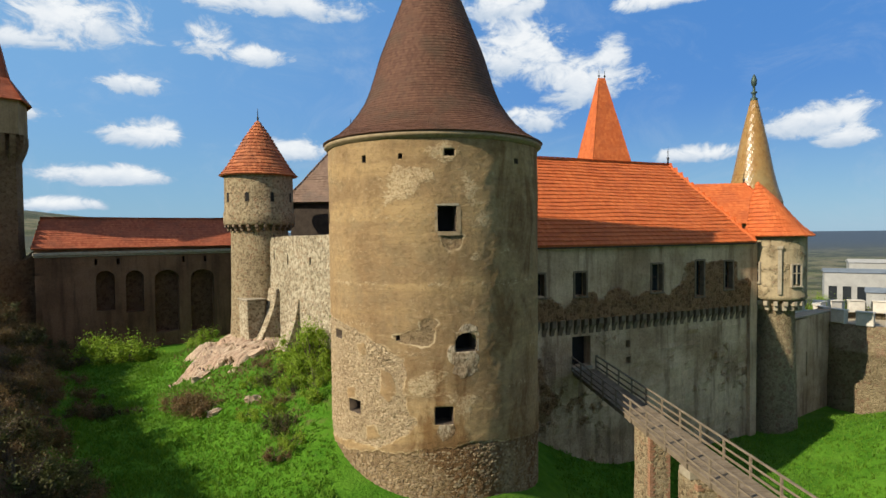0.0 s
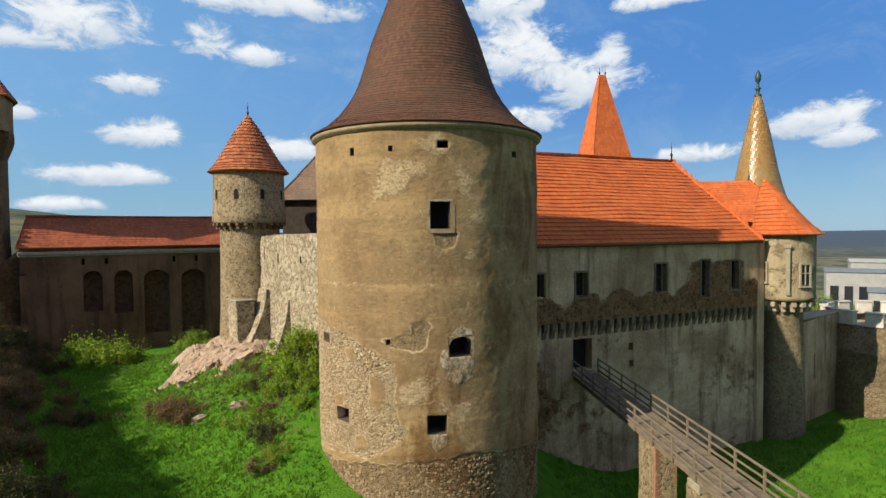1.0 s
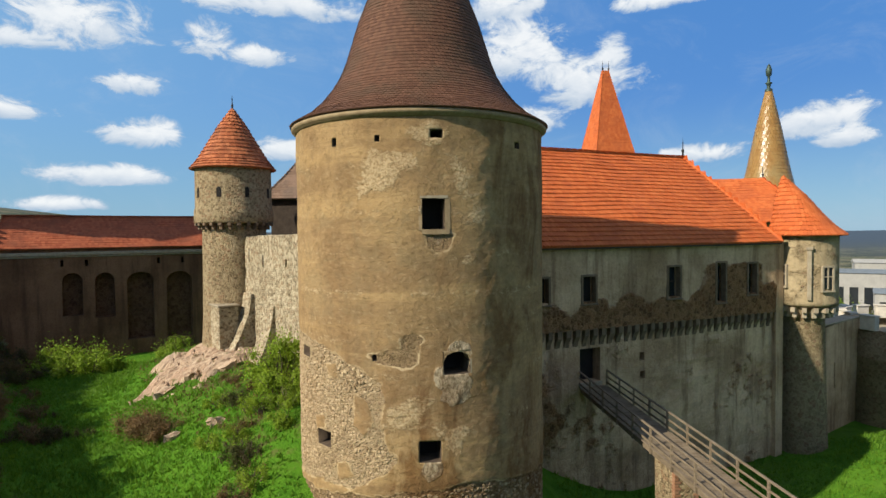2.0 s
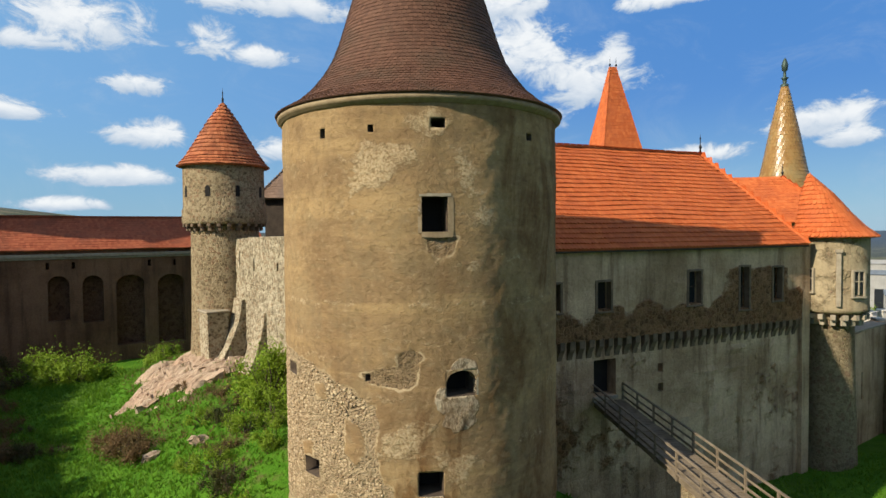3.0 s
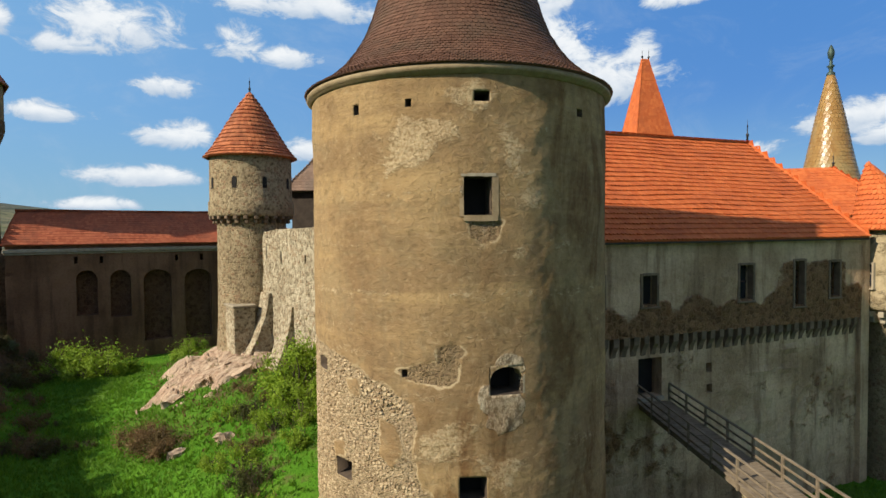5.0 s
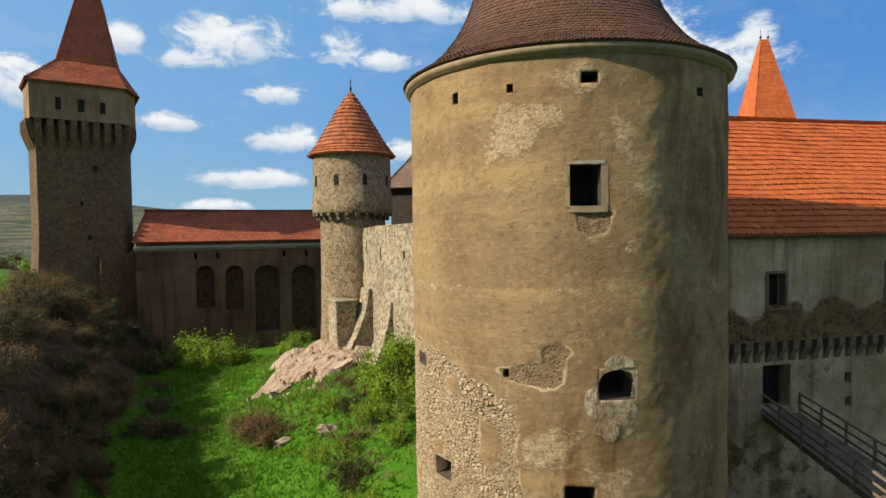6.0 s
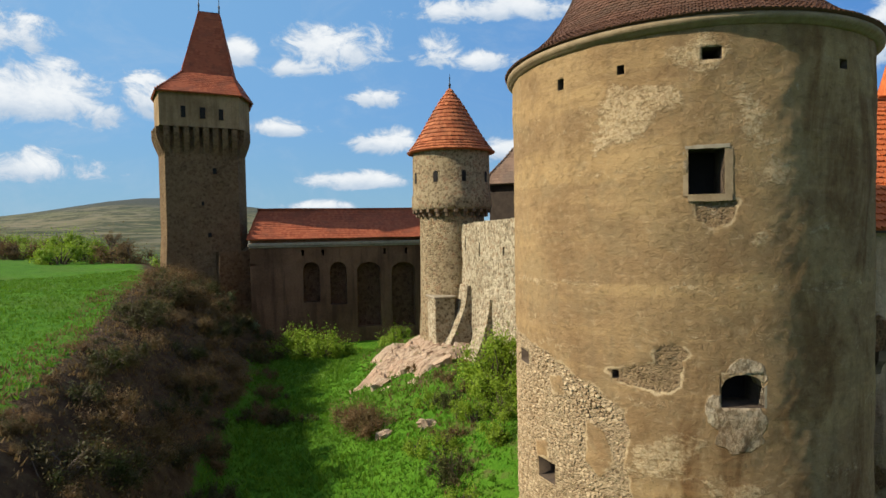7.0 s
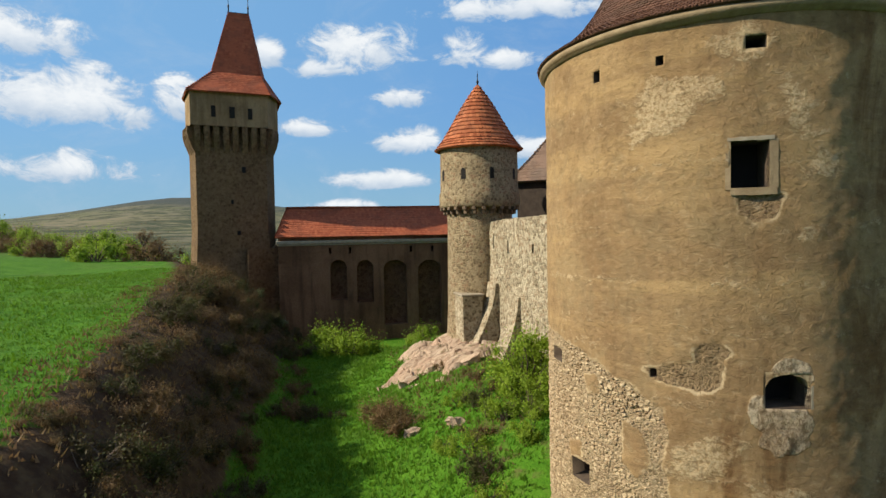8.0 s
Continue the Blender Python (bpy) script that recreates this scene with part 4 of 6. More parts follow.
# corbels under the overhanging upper wall
for i in range(34):
    s = P0 + 0.5 + i * 0.73
    bm = bmesh.new()
    prof = [(0.4, 7.35), (0.32, 7.4), (0.22, 7.75), (0.0, 8.1), (-0.02, 8.58), (0.4, 8.58)]
    hw = 0.16 + 0.04 * random.random()
    ring = [[bm.verts.new(pal(s + k * hw, v, z + 0.05 * random.random())) for v, z in prof] for k in (-1, 1)]
    bm.faces.new(ring[0])
    bm.faces.new(ring[1][::-1])
    for j in range(len(prof)):
        bm.faces.new((ring[0][j], ring[1][j], ring[1][(j + 1) % 6], ring[0][(j + 1) % 6]))
    part("corbel", bm, M_DIRTY, palace)
# roof
RZ, RV, EZ = 21.85, 8.0, 14.25
roof = roof_slope(palace, pal(P0, -0.45, EZ), pal(P1, -0.45, EZ), pal(17.3, RV, RZ), pal(P0, RV, RZ), M_TILE_ORANGE, (0.46, 0.28), 7, "roof", 0.10)
roof_slope(palace, pal(P1, 2 * RV, EZ), pal(P0, 2 * RV, EZ), pal(P0, RV, RZ), pal(17.3, RV, RZ), M_TILE_ORANGE, (0.8, 0.6), 8)
roof_slope(palace, pal(P1, -0.45, EZ), pal(P1, 2 * RV, EZ), pal(17.3, RV, RZ), pal(17.3, RV, RZ), M_TILE_ORANGE, (0.5, 0.4), 9)
ridge_caps(palace, pal(P0, RV, RZ + 0.02), pal(17.3, RV, RZ + 0.02), M_TILE_ORANGE)
ridge_caps(palace, pal(P1, -0.45, EZ + 0.03), pal(17.3, RV, RZ + 0.02), M_TILE_ORANGE)
beam("eave_board", pal(P0, -0.3, EZ - 0.12), pal(P1, -0.3, EZ - 0.12), 0.3, 0.12, M_OLDWOOD, palace)
finial("finial", pal(17.3, RV, RZ), 1.9, M_IRON, palace)
finial("finial", pal(-2.0, RV, RZ), 1.2, M_IRON, palace)
wall("end_wall", pal(P1 - 0.02, 0, 0)[:2], PV, 15.5, -6, 14.2, -0.8, [], M_PALACE, palace, 1.0)
wall("rear_wall", pal(P1, 15.6, 0)[:2], -PU, P1 - P0, -6, 14.2, 0.8, [], M_PALACE, palace, 2.0)
wall("west_wall", pal(P0, 15.6, 0)[:2], -PV, 15.5, -6, 14.2, 0.8, [], M_PALACE, palace, 2.0)

# ---- oriel turret ----
OC = (30.75, 18.3)
oriel = thing("oriel_turret", "round sandstone corner turret on corbels with an orange tiled cone", "turret")
ob = lathe("drum", [(1.6, 8.9), (2.1, 9.0), (2.42, 9.15), (2.45, 9.4), (2.40, 9.5), (2.40, 14.7)], 48, M_ORIEL, oriel, OC)
at_ = ob.data.attributes.new("plaster", "FLOAT", "POINT")
at_.data.foreach_set("value", [0.8] * len(ob.data.vertices))
ob = lathe("shaft", [(1.9, -6.0), (1.6, 4.0), (1.5, 8.0), (1.9, 9.0)], 40, M_ORIEL, oriel, OC, wobble=0.03)
at_ = ob.data.attributes.new("plaster", "FLOAT", "POINT")
at_.data.foreach_set("value", [0.3] * len(ob.data.vertices))
OPROF = [(2.95, 14.75), (2.3, 15.5), (1.75, 16.5), (1.1, 18.0), (0.06, 19.7)]
ocone = lathe("roof", [(2.6, 14.7)] + OPROF[:-1] + [(0.05, 19.7)], 48, M_TILE_ORANGE, oriel, OC)
for v in ocone.data.vertices:
    q = max(0, (v.co.z - 14.75) / 4.95)
    v.co.x -= 1.5 * q
    v.co.y += 0.7 * q
tiles_on("tiles", cone_courses(OPROF, OC, 0.42, (-1.5, 0.7)), 0.28, M_TILE_ORANGE, ocone, 0.09, 0.4, 11)
for k in range(14):
    a = -150 + k * 20
    e = Vector((math.sin(radians(a)), -math.cos(radians(a)), 0))
    bm = bmesh.new()
    rot = Matrix.Translation((OC[0], OC[1], 0)) @ Matrix.Rotation(radians(a), 4, "Z")
    box_bm(bm, (-0.17, -2.40, 8.55), (0.17, -1.4, 8.95), rot, 0.03)
    box_bm(bm, (-0.17, -2.05, 8.10), (0.17, -1.4, 8.55), rot, 0.03)
    part("corbel", bm, M_STONE, oriel)
for a, hw, z0, z1 in ((-72, 0.42, 10.75, 12.3), (10, 0.40, 10.5, 12.2)):
    rot = Matrix.Translation((OC[0], OC[1], 0)) @ Matrix.Rotation(radians(a), 4, "Z")
    w = box("window", (-hw, -2.43, z0), (hw, -2.2, z1), M_GLASS, oriel, rot, 0)
    for nm, lo, hi in (("jamb", (-hw - 0.14, -2.52, z0 - 0.12), (-hw + 0.01, -2.2, z1 + 0.12)), ("jamb", (hw - 0.01, -2.52, z0 - 0.12), (hw + 0.14, -2.2, z1 + 0.12)),
                       ("lintel", (-hw + 0.012, -2.53, z1), (hw - 0.012, -2.2, z1 + 0.14)), ("sill", (-hw - 0.18, -2.58, z0 - 0.25), (hw + 0.18, -2.2, z0 - 0.125)),
                       ("mullion", (-0.05, -2.50, z0), (0.05, -2.2, z1)), ("transom", (-hw, -2.49, z0 + (z1 - z0) * 0.55), (hw, -2.2, z0 + (z1 - z0) * 0.55 + 0.09))):
        box(nm, lo, hi, M_STONE, w, rot, 0.012)
rot = Matrix.Translation((OC[0], OC[1], 0)) @ Matrix.Rotation(radians(-23), 4, "Z")
box("pilaster", (-0.16, -2.62, 9.6), (0.16, -2.2, 13.6), M_STONE, oriel, rot, 0.03)
box("pilaster_cap", (-0.24, -2.7, 13.6), (0.24, -2.2, 13.85), M_STONE, oriel, rot, 0.03)

# ---- towers and roofs behind the palace ----
gold = thing("spire_tower", "tall slender spire of glazed ochre tiles with a statue finial", "tower")
GC = (46.6, 54.0)
GPROF = [(4.0, 19.3), (3.3, 21.5), (2.7, 24.0), (1.75, 29.0), (0.52, 34.6), (0.3, 35.0)]
lathe("drum", [(4.0, -2), (4.0, 19.4)], 32, M_ORIEL, gold, GC)
gr = lathe("roof", [(3.9, 19.2)] + GPROF, 40, M_TILE_GOLD, gold, GC)
tiles_on("tiles", cone_courses(GPROF, GC, 0.5), 0.45, M_TILE_GOLD, gr, 0.05, 0.4, 13)
lathe("finial", [(0.5, 34.8), (0.5, 35.1), (0.22, 35.3), (0.28, 35.8), (0.5, 36.0), (0.2, 36.2), (0.18, 36.9), (0.35, 37.1), (0.42, 37.8), (0.3, 38.2), (0.2, 38.5), (0.0, 38.8)], 12, M_COPPER, gold, GC)

spire = thing("steep_roof_tower", "square tower under a tall steep orange hipped roof", "tower")
SC = (32.6, 88.8)
SM = Matrix.Translation((SC[0], SC[1], 0)) @ Matrix.Rotation(radians(12), 4, "Z")
bm = bmesh.new()
box_bm(bm, (-4.3, -4.3, -2), (4.3, 4.3, 27), SM)
part("wall", bm, M_GATE, spire)
base = [(-4.8, -4.8, 26.6), (4.8, -4.8, 26.6), (4.8, 4.8, 26.6), (-4.8, 4.8, 26.6)]
top_ = [(-1.0, -0.25, 47.2), (0.3, -0.25, 47.2), (0.3, 0.25, 47.2), (-1.0, 0.25, 47.2)]
for i in range(4):
    j = (i + 1) % 4
    roof_slope(spire, SM @ Vector(base[i]), SM @ Vector(base[j]), SM @ Vector(top_[j]), SM @ Vector(top_[i]), M_TILE_ORANGE, (0.6, 0.5), 20 + i)
for p in (top_[0], top_[1]):
    q = SM @ Vector((p[0] + 0.1, 0, 46.9))
    finial("finial", q, 2.6, M_IRON, spire, 0.2)

back_hall = thing("rear_hall", "stone hall under a low orange tiled roof", "building")
wall("wall", (28.2, 28.2), (1.0, -0.08), 9.0, 0, 15.9, 6.0, [], M_ORIEL, back_hall, 1.5)
A_, B_ = Vector((27.6, 27.4, 16.0)), Vector((37.5, 26.6, 16.0))
roof_slope(back_hall, A_, B_, (34.6, 32.4, 20.6), (26.6, 33.0, 20.6), M_TILE_ORANGE, (0.4, 0.35), 31)
roof_slope(back_hall, B_, (37.5, 38, 16), (34.6, 32.4, 20.6), (34.6, 32.4, 20.6), M_TILE_ORANGE, (0.5, 0.4), 32)
roof_slope(back_hall, (24, 38, 16), A_, (26.6, 33.0, 20.6), (26.6, 33.0, 20.6), M_TILE_ORANGE, (0.5, 0.4), 33)
ridge_caps(back_hall, (34.6, 32.4, 20.6), B_, M_TILE_ORANGE)
finial("finial", (34.6, 32.4, 20.5), 1.6, M_IRON, back_hall)

# ---- small drum tower ----
DC = (-17.75, 20.4)
drum = thing("small_round_tower", "small round stone turret on corbels with a red tiled cone", "tower")
ob = lathe("shaft", [(2.95, 3.5), (2.75, 8.0), (2.68, 12.0), (2.65, 16.3)], 56, M_SMALL, drum, DC, wobble=0.02)
ob = lathe("drum", [(2.6, 16.15), (3.22, 16.2), (3.30, 16.35), (3.30, 17.3), (3.20, 17.5), (3.16, 20.9)], 64, M_SMALL, drum, DC, wobble=0.008)
for k in range(26):
    rot = Matrix.Translation((DC[0], DC[1], 0)) @ Matrix.Rotation(radians(k * 360 / 26), 4, "Z")
    bm = bmesh.new()
    box_bm(bm, (-0.16, -3.26, 15.95), (0.16, -2.3, 16.25), rot, 0.05)
    box_bm(bm, (-0.15, -3.0, 15.62), (0.15, -2.3, 15.95), rot, 0.05)
    part("corbel", bm, M_DIRTY, drum)
DPROF = [(3.58, 20.85), (3.0, 21.55), (2.35, 22.6), (1.2, 24.6), (0.10, 26.2)]
dr = lathe("roof", [(3.3, 20.8)] + DPROF + [(0, 26.25)], 48, M_TILE_MIX, drum, DC)
tiles_on("tiles", cone_courses(DPROF, DC, 0.36), 0.28, M_TILE_MIX, dr, 0.10, 0.4, 15)
finial("finial", (DC[0], DC[1], 26.0), 1.5, M_IRON, drum, 0.1)
for a in (-62, -21, 20, 62):
    rot = Matrix.Translation((DC[0], DC[1], 0)) @ Matrix.Rotation(radians(a + 20), 4, "Z")
    bm = bmesh.new()
    hw, z0, z1 = 0.17, 18.35, 19.05
    pts = [(-hw, z0), (hw, z0), (hw, z1)] + [(hw * math.cos(t), z1 + hw * math.sin(t)) for t in (0.6, 1.2, 1.57, 1.94, 2.54)] + [(-hw, z1)]
    f = [bm.verts.new(rot @ Vector((x, -3.215, z))) for x, z in pts]
    b2 = [bm.verts.new(rot @ Vector((x, -2.6, z))) for x, z in pts]
    bm.faces.new(f)
    for i in range(len(pts)):
        j = (i + 1) % len(pts)
        bm.faces.new((f[i], f[j], b2[j], b2[i]))
    part("loophole", bm, M_DARK, drum)

# ---- curtain wall with buttresses ----
curtain = thing("curtain_wall", "pale rubble curtain wall with leaning buttresses", "wall")
CU = Vector((0.6425, -0.7663, 0))
CN = Vector((-0.7663, -0.6425, 0))
C0 = Vector((-16.6, 18.9, 0))
wall("wall", C0[:2], CU, 19.0, 3.0, 15.0, 1.3, [(4.6, 4.85, 12.6, 13.6), (1.6, 1.8, 12.9, 14.0), (9.0, 9.3, 12.8, 13.4)], M_CURTAIN, curtain, 0.4, None, 0.07,
     top=lambda s: 15.0 + 0.18 * noise.noise((s * 0.9, 0, 0)) + 0.1 * noise.noise((s * 3, 0, 5)) + 0.02 * s)


def buttress(s, w, reach, z0, z1):
    """A leaning stone rib against the outer face."""
    prof = []
    for i in range(9):
        t = i / 8
        z = z0 + (z1 - z0) * t
        prof.append((reach * (1 - t) ** 1.7 + 0.22, z))
    bm = bmesh.new()
    ring = []
    for k in (-0.5, 0.5):
        row = []
        for r, z in prof:
            j = 0.08 * noise.noise((s + k, z * 1.5, r))
            row.append((bm.verts.new(C0 + CU * (s + k * w + j) + CN * (r + j) + Vector((0, 0, z))), bm.verts.new(C0 + CU * (s + k * w) - CN * 0.2 + Vector((0, 0, z)))))
        ring.append(row)
    for i in range(8):
        for q in range(2):
            (a, a2), (b, b2) = ring[q][i], ring[q][i + 1]
            bm.faces.new((a, b, b2, a2))
        bm.faces.new((ring[0][i][0], ring[1][i][0], ring[1][i + 1][0], ring[0][i + 1][0]))
    bm.faces.new((ring[0][8][0], ring[1][8][0], ring[1][8][1], ring[0][8][1]))
    part("buttress", bm, M_CURTAIN, curtain, "leaning rubble buttress")


buttress(1.5, 2.3, 3.2, 3.5, 10.3)
buttress(6.2, 1.9, 2.6, 3.2, 9.7)
# upright pier with a flat cap against the round shaft
PQ = Matrix.Translation((DC[0], DC[1], 0)) @ Matrix(((CU.x, CN.x, 0, 0), (CU.y, CN.y, 0, 0), (0, 0, 1, 0), (0, 0, 0, 1)))
bm = bmesh.new()
box_bm(bm, (1.0, 0.9, 3.0), (3.3, 2.55, 9.25), PQ, 0.06)
bmesh.ops.subdivide_edges(bm, edges=bm.edges[:], cuts=4, use_grid_fill=True)
for v in bm.verts:
    v.co += Vector((noise.noise(v.co * 1.5), noise.noise(v.co * 1.5 + Vector((7, 0, 0))), 0)) * 0.07
pier_ = part("buttress", bm, M_CURTAIN, curtain, "upright rubble pier with a flat stone cap")
box("cap", (0.95, 0.85, 9.25), (3.4, 2.65, 9.42), M_STONE, pier_, PQ, 0.04)

# ---- roofed hall behind the curtain wall ----
hall = thing("timber_hall", "dark timber hall with a grey-brown tiled hipped roof", "building")
hx0, hx1, hy0, hy1 = -16.6, 0.0, 27.0, 39.0
for a, b in (((hx0, hy0), (hx1, hy0)), ((hx1, hy0), (hx1, hy1)), ((hx1, hy1), (hx0, hy1)), ((hx0, hy1), (hx0, hy0))):
    d = Vector((b[0] - a[0], b[1] - a[1], 0))
    wall("wall", a, d.normalized(), d.length, 4, 18.6, 0.4, [], M_OLDWOOD, hall, 2.0)
e0, e1, e2, e3 = (hx0 - 0.6, hy0 - 0.6, 18.7), (hx1 + 0.6, hy0 - 0.6, 18.7), (hx1 + 0.6, hy1 + 0.6, 18.7), (hx0 - 0.6, hy1 + 0.6, 18.7)
r0, r1 = (-11.0, 33.0, 27.6), (-5.0, 33.0, 27.6)
roof_slope(hall, e0, e1, r1, r0, M_TILE_GREY, (0.35, 0.3), 41)
roof_slope(hall, e1, e2, r1, r1, M_TILE_GREY, (0.6, 0.6), 42)
roof_slope(hall, e2, e3, r0, r1, M_TILE_GREY, (0.6, 0.6), 43)
roof_slope(hall, e3, e0, r0, r0, M_TILE_GREY, (0.35, 0.3), 44)
finial("finial", (-11.0, 33.0, 27.5), 1.5, M_IRON, hall)

# ---- arcaded gallery wing ----
gallery = thing("gallery_wing", "shaded stone wing with tall blind arches under a red tiled roof", "building")
GU = Vector((math.cos(radians(36.0)), math.sin(radians(36.0)), 0))
GV = Vector((-GU.y, GU.x, 0))
GO = Vector((-45.35, 27.52, 0))
GL = 28.3
ARCHES = [(5.8, 7.69, 6.44, 11.13), (8.86, 10.78, 6.05, 11.05), (11.98, 14.74, 3.27, 10.95), (16.1, 18.92, 3.07, 10.84)]
SLITS = [5.83, 8.1, 15.29, 17.89]


def gal(s, v, z):
    return GO + GU * s + GV * v + Vector((0, 0, z))


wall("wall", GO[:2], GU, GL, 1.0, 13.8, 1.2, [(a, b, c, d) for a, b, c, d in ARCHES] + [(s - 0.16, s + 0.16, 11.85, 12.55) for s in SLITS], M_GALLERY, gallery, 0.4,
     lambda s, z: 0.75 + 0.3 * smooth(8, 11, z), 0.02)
GM = Matrix.Translation(GO) @ Matrix(((GU.x, GV.x, 0, 0), (GU.y, GV.y, 0, 0), (0, 0, 1, 0), (0, 0, 0, 1)))
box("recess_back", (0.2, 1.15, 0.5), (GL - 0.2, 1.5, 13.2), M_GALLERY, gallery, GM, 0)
for a, b, c, d in ARCHES:
    bm = bmesh.new()
    mid, hw = (a + b) / 2, (b - a) / 2
    h = min(hw, 1.1)
    for sgn in (-1, 1):
        pts = [(mid + sgn * hw * math.cos(t), d - h + h * math.sin(t)) for t in [math.pi / 2 * i / 8 for i in range(9)]]
        for (sa, za), (sb, zb) in zip(pts, pts[1:]):
            vs = [bm.verts.new(gal(s, v, z)) for s, v, z in ((sa, 0.015, za), (sb, 0.015, zb), (sb, 0.015, d), (sa, 0.015, d), (sa, 1.1, za), (sb, 1.1, zb))]
            bm.faces.new(vs[:4])
            bm.faces.new((vs[0], vs[4], vs[5], vs[1]))
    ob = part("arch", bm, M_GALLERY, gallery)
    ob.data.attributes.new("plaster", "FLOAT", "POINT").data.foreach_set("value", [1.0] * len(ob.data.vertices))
box("cornice", (-0.2, -0.30, 13.05), (GL, 0.6, 13.42), M_STONE, gallery, GM, 0.05, "pale stone cornice")
box("cornice_fillet", (-0.1, -0.14, 12.85), (GL, 0.5, 13.046), M_STONE, gallery, GM, 0.04)
gz, gr_, gw = 13.85, 17.35, 4.6
roof_slope(gallery, gal(-0.3, -0.36, gz), gal(GL, -0.36, gz), gal(GL, gw, gr_), gal(0.7, gw, gr_), M_TILE_RED, (0.4, 0.3), 51)
roof_slope(gallery, gal(GL, 2 * gw + 0.5, gz), gal(-0.3, 2 * gw + 0.5, gz), gal(0.7, gw, gr_), gal(GL, gw, gr_), M_TILE_RED, (0.8, 0.6), 52)
roof_slope(gallery, gal(-0.3, 2 * gw + 0.5, gz), gal(-0.3, -0.36, gz), gal(0.7, gw, gr_), gal(0.7, gw, gr_), M_TILE_RED, (0.5, 0.4), 53)
ridge_caps(gallery, gal(0.7, gw, gr_), gal(GL, gw, gr_), M_TILE_RED, 0.16)
wall("end_wall", gal(0, 9.2, 0)[:2], -GV, 9.2, 1, 13.3, 0.6, [], M_GALLERY, gallery, 1.5)

# ---- gate tower ----
gate = thing("gate_tower", "tall angular stone gate tower with machicolations and steep dark red roof", "tower")
GD = Vector((-0.704, 0.710, 0))
GX_ = Vector((0.710, 0.704, 0))
GF = Vector((-51.1, 28.0, 0))


def gt(x, y, z):
    return GF + GX_ * x + GD * y + Vector((0, 0, z))


def prism(name, plan, z0, z1, mat, parent, plan2=None, label="", plaster=0.2):
    plan2 = plan2 or plan
    k = len(plan)
    n = max(1, int((z1 - z0) / 0.8))
    verts, faces = [], []
    for i in range(n + 1):
        f = i / n
        for (x, y), (x2, y2) in zip(plan, plan2):
            verts.append(gt(x + (x2 - x) * f, y + (y2 - y) * f, z0 + (z1 - z0) * f))
    for i in range(n):
        for j in range(k):
            faces.append((i * k + j, i * k + (j + 1) % k, (i + 1) * k + (j + 1) % k, (i + 1) * k + j))
    faces.append(tuple(range(n * k, n * k + k)))
    ob = mesh_ob(name, verts, faces, mat, parent, False, label)
    a = ob.data.attributes.new("plaster", "FLOAT", "POINT")
    a.data.foreach_set("value", [plaster] * len(verts))
    return ob


SHAFT = [(-4.95, 0), (2.95, 0.4), (4.0, 3.6), (3.7, 10.5), (-5.4, 10.5), (-5.9, 4.5)]
HEAD = [(-5.35, -0.8), (3.2, -0.4), (4.6, 3.4), (4.3, 11.2), (-5.8, 11.2), (-6.2, 4.2)]
FOOT = [(-5.5, -1.0), (3.8, -0.6), (4.6, 3.5), (4.0, 10.5), (-5.7, 10.5), (-6.6, 4.5)]
prism("plinth", FOOT, 3, 14.5, M_GATE, gate, SHAFT, plaster=0.2)
prism("shaft", SHAFT, 14.5, 27.0, M_GATE, gate, plaster=0.25)
prism("head", HEAD, 26.95, 30.9, M_GATE, gate, plaster=1.0)
cm = Matrix.Translation(GF) @ Matrix(((GX_.x, GD.x, 0, 0), (GX_.y, GD.y, 0, 0), (0, 0, 1, 0), (0, 0, 0, 1)))


def machicolation(x, y, nx, ny):
    """A corbel rib that leans outward along (nx, ny)."""
    t = Vector((-ny, nx))
    bm = bmesh.new()
    ring = []
    for k in (-0.3, 0.3):
        pts = [(-0.05, 23.7), (0.55, 25.2), (0.76, 26.0), (0.76, 26.97), (-0.05, 26.97)]
        ring.append([bm.verts.new(gt(x + nx * r + t.x * k, y + ny * r + t.y * k, z)) for r, z in pts])
    bm.faces.new(ring[0])
    bm.faces.new(ring[1][::-1])
    for j in range(5):
        bm.faces.new((ring[0][j], ring[1][j], ring[1][(j + 1) % 5], ring[0][(j + 1) % 5]))
    part("corbel", bm, M_GATE, gate)


for i in range(8):
    machicolation(-4.65 + i * 1.04, 0.02 + 0.05 * i, 0, -1)
for i in range(4):
    f = (i + 0.5) / 4
    machicolation(3.0 + 0.95 * f, 0.4 + 3.2 * f, 0.95, -0.31)
    machicolation(-4.98 - 0.9 * f, 4.5 * f, -0.98, -0.2)
bm = bmesh.new()
for lo, hi in (((-3.1, -0.72, 27.95), (-2.6, -0.5, 29.25)), ((-1.1, -0.66, 27.9), (-0.5, -0.4, 29.2)), ((0.95, -0.58, 27.85), (1.45, -0.3, 29.1))):
    part("loophole", (lambda b: (box_bm(b, lo, hi, cm), b)[1])(bmesh.new()), M_DARK, gate)
bm.free()
for lo, hi in (((0.1, -0.02, 21.6), (0.55, 0.1, 22.3)), ((-1.2, -0.02, 17.9), (-0.9, 0.1, 18.4)), ((-0.6, -0.3, 14.2), (-0.2, 0.1, 14.7))):
    part("loophole", (lambda b: (box_bm(b, lo, hi, cm), b)[1])(bmesh.new()), M_DARK, gate)
EAVE = [(-5.7, -1.3), (3.55, -0.9), (5.1, 3.3), (4.9, 11.8), (-6.1, 11.8), (-6.5, 4.0)]
MID = [(-2.95, 2.6), (2.65, 2.8), (3.2, 4.6), (3.0, 8.0), (-2.9, 8.0), (-3.3, 4.9)]
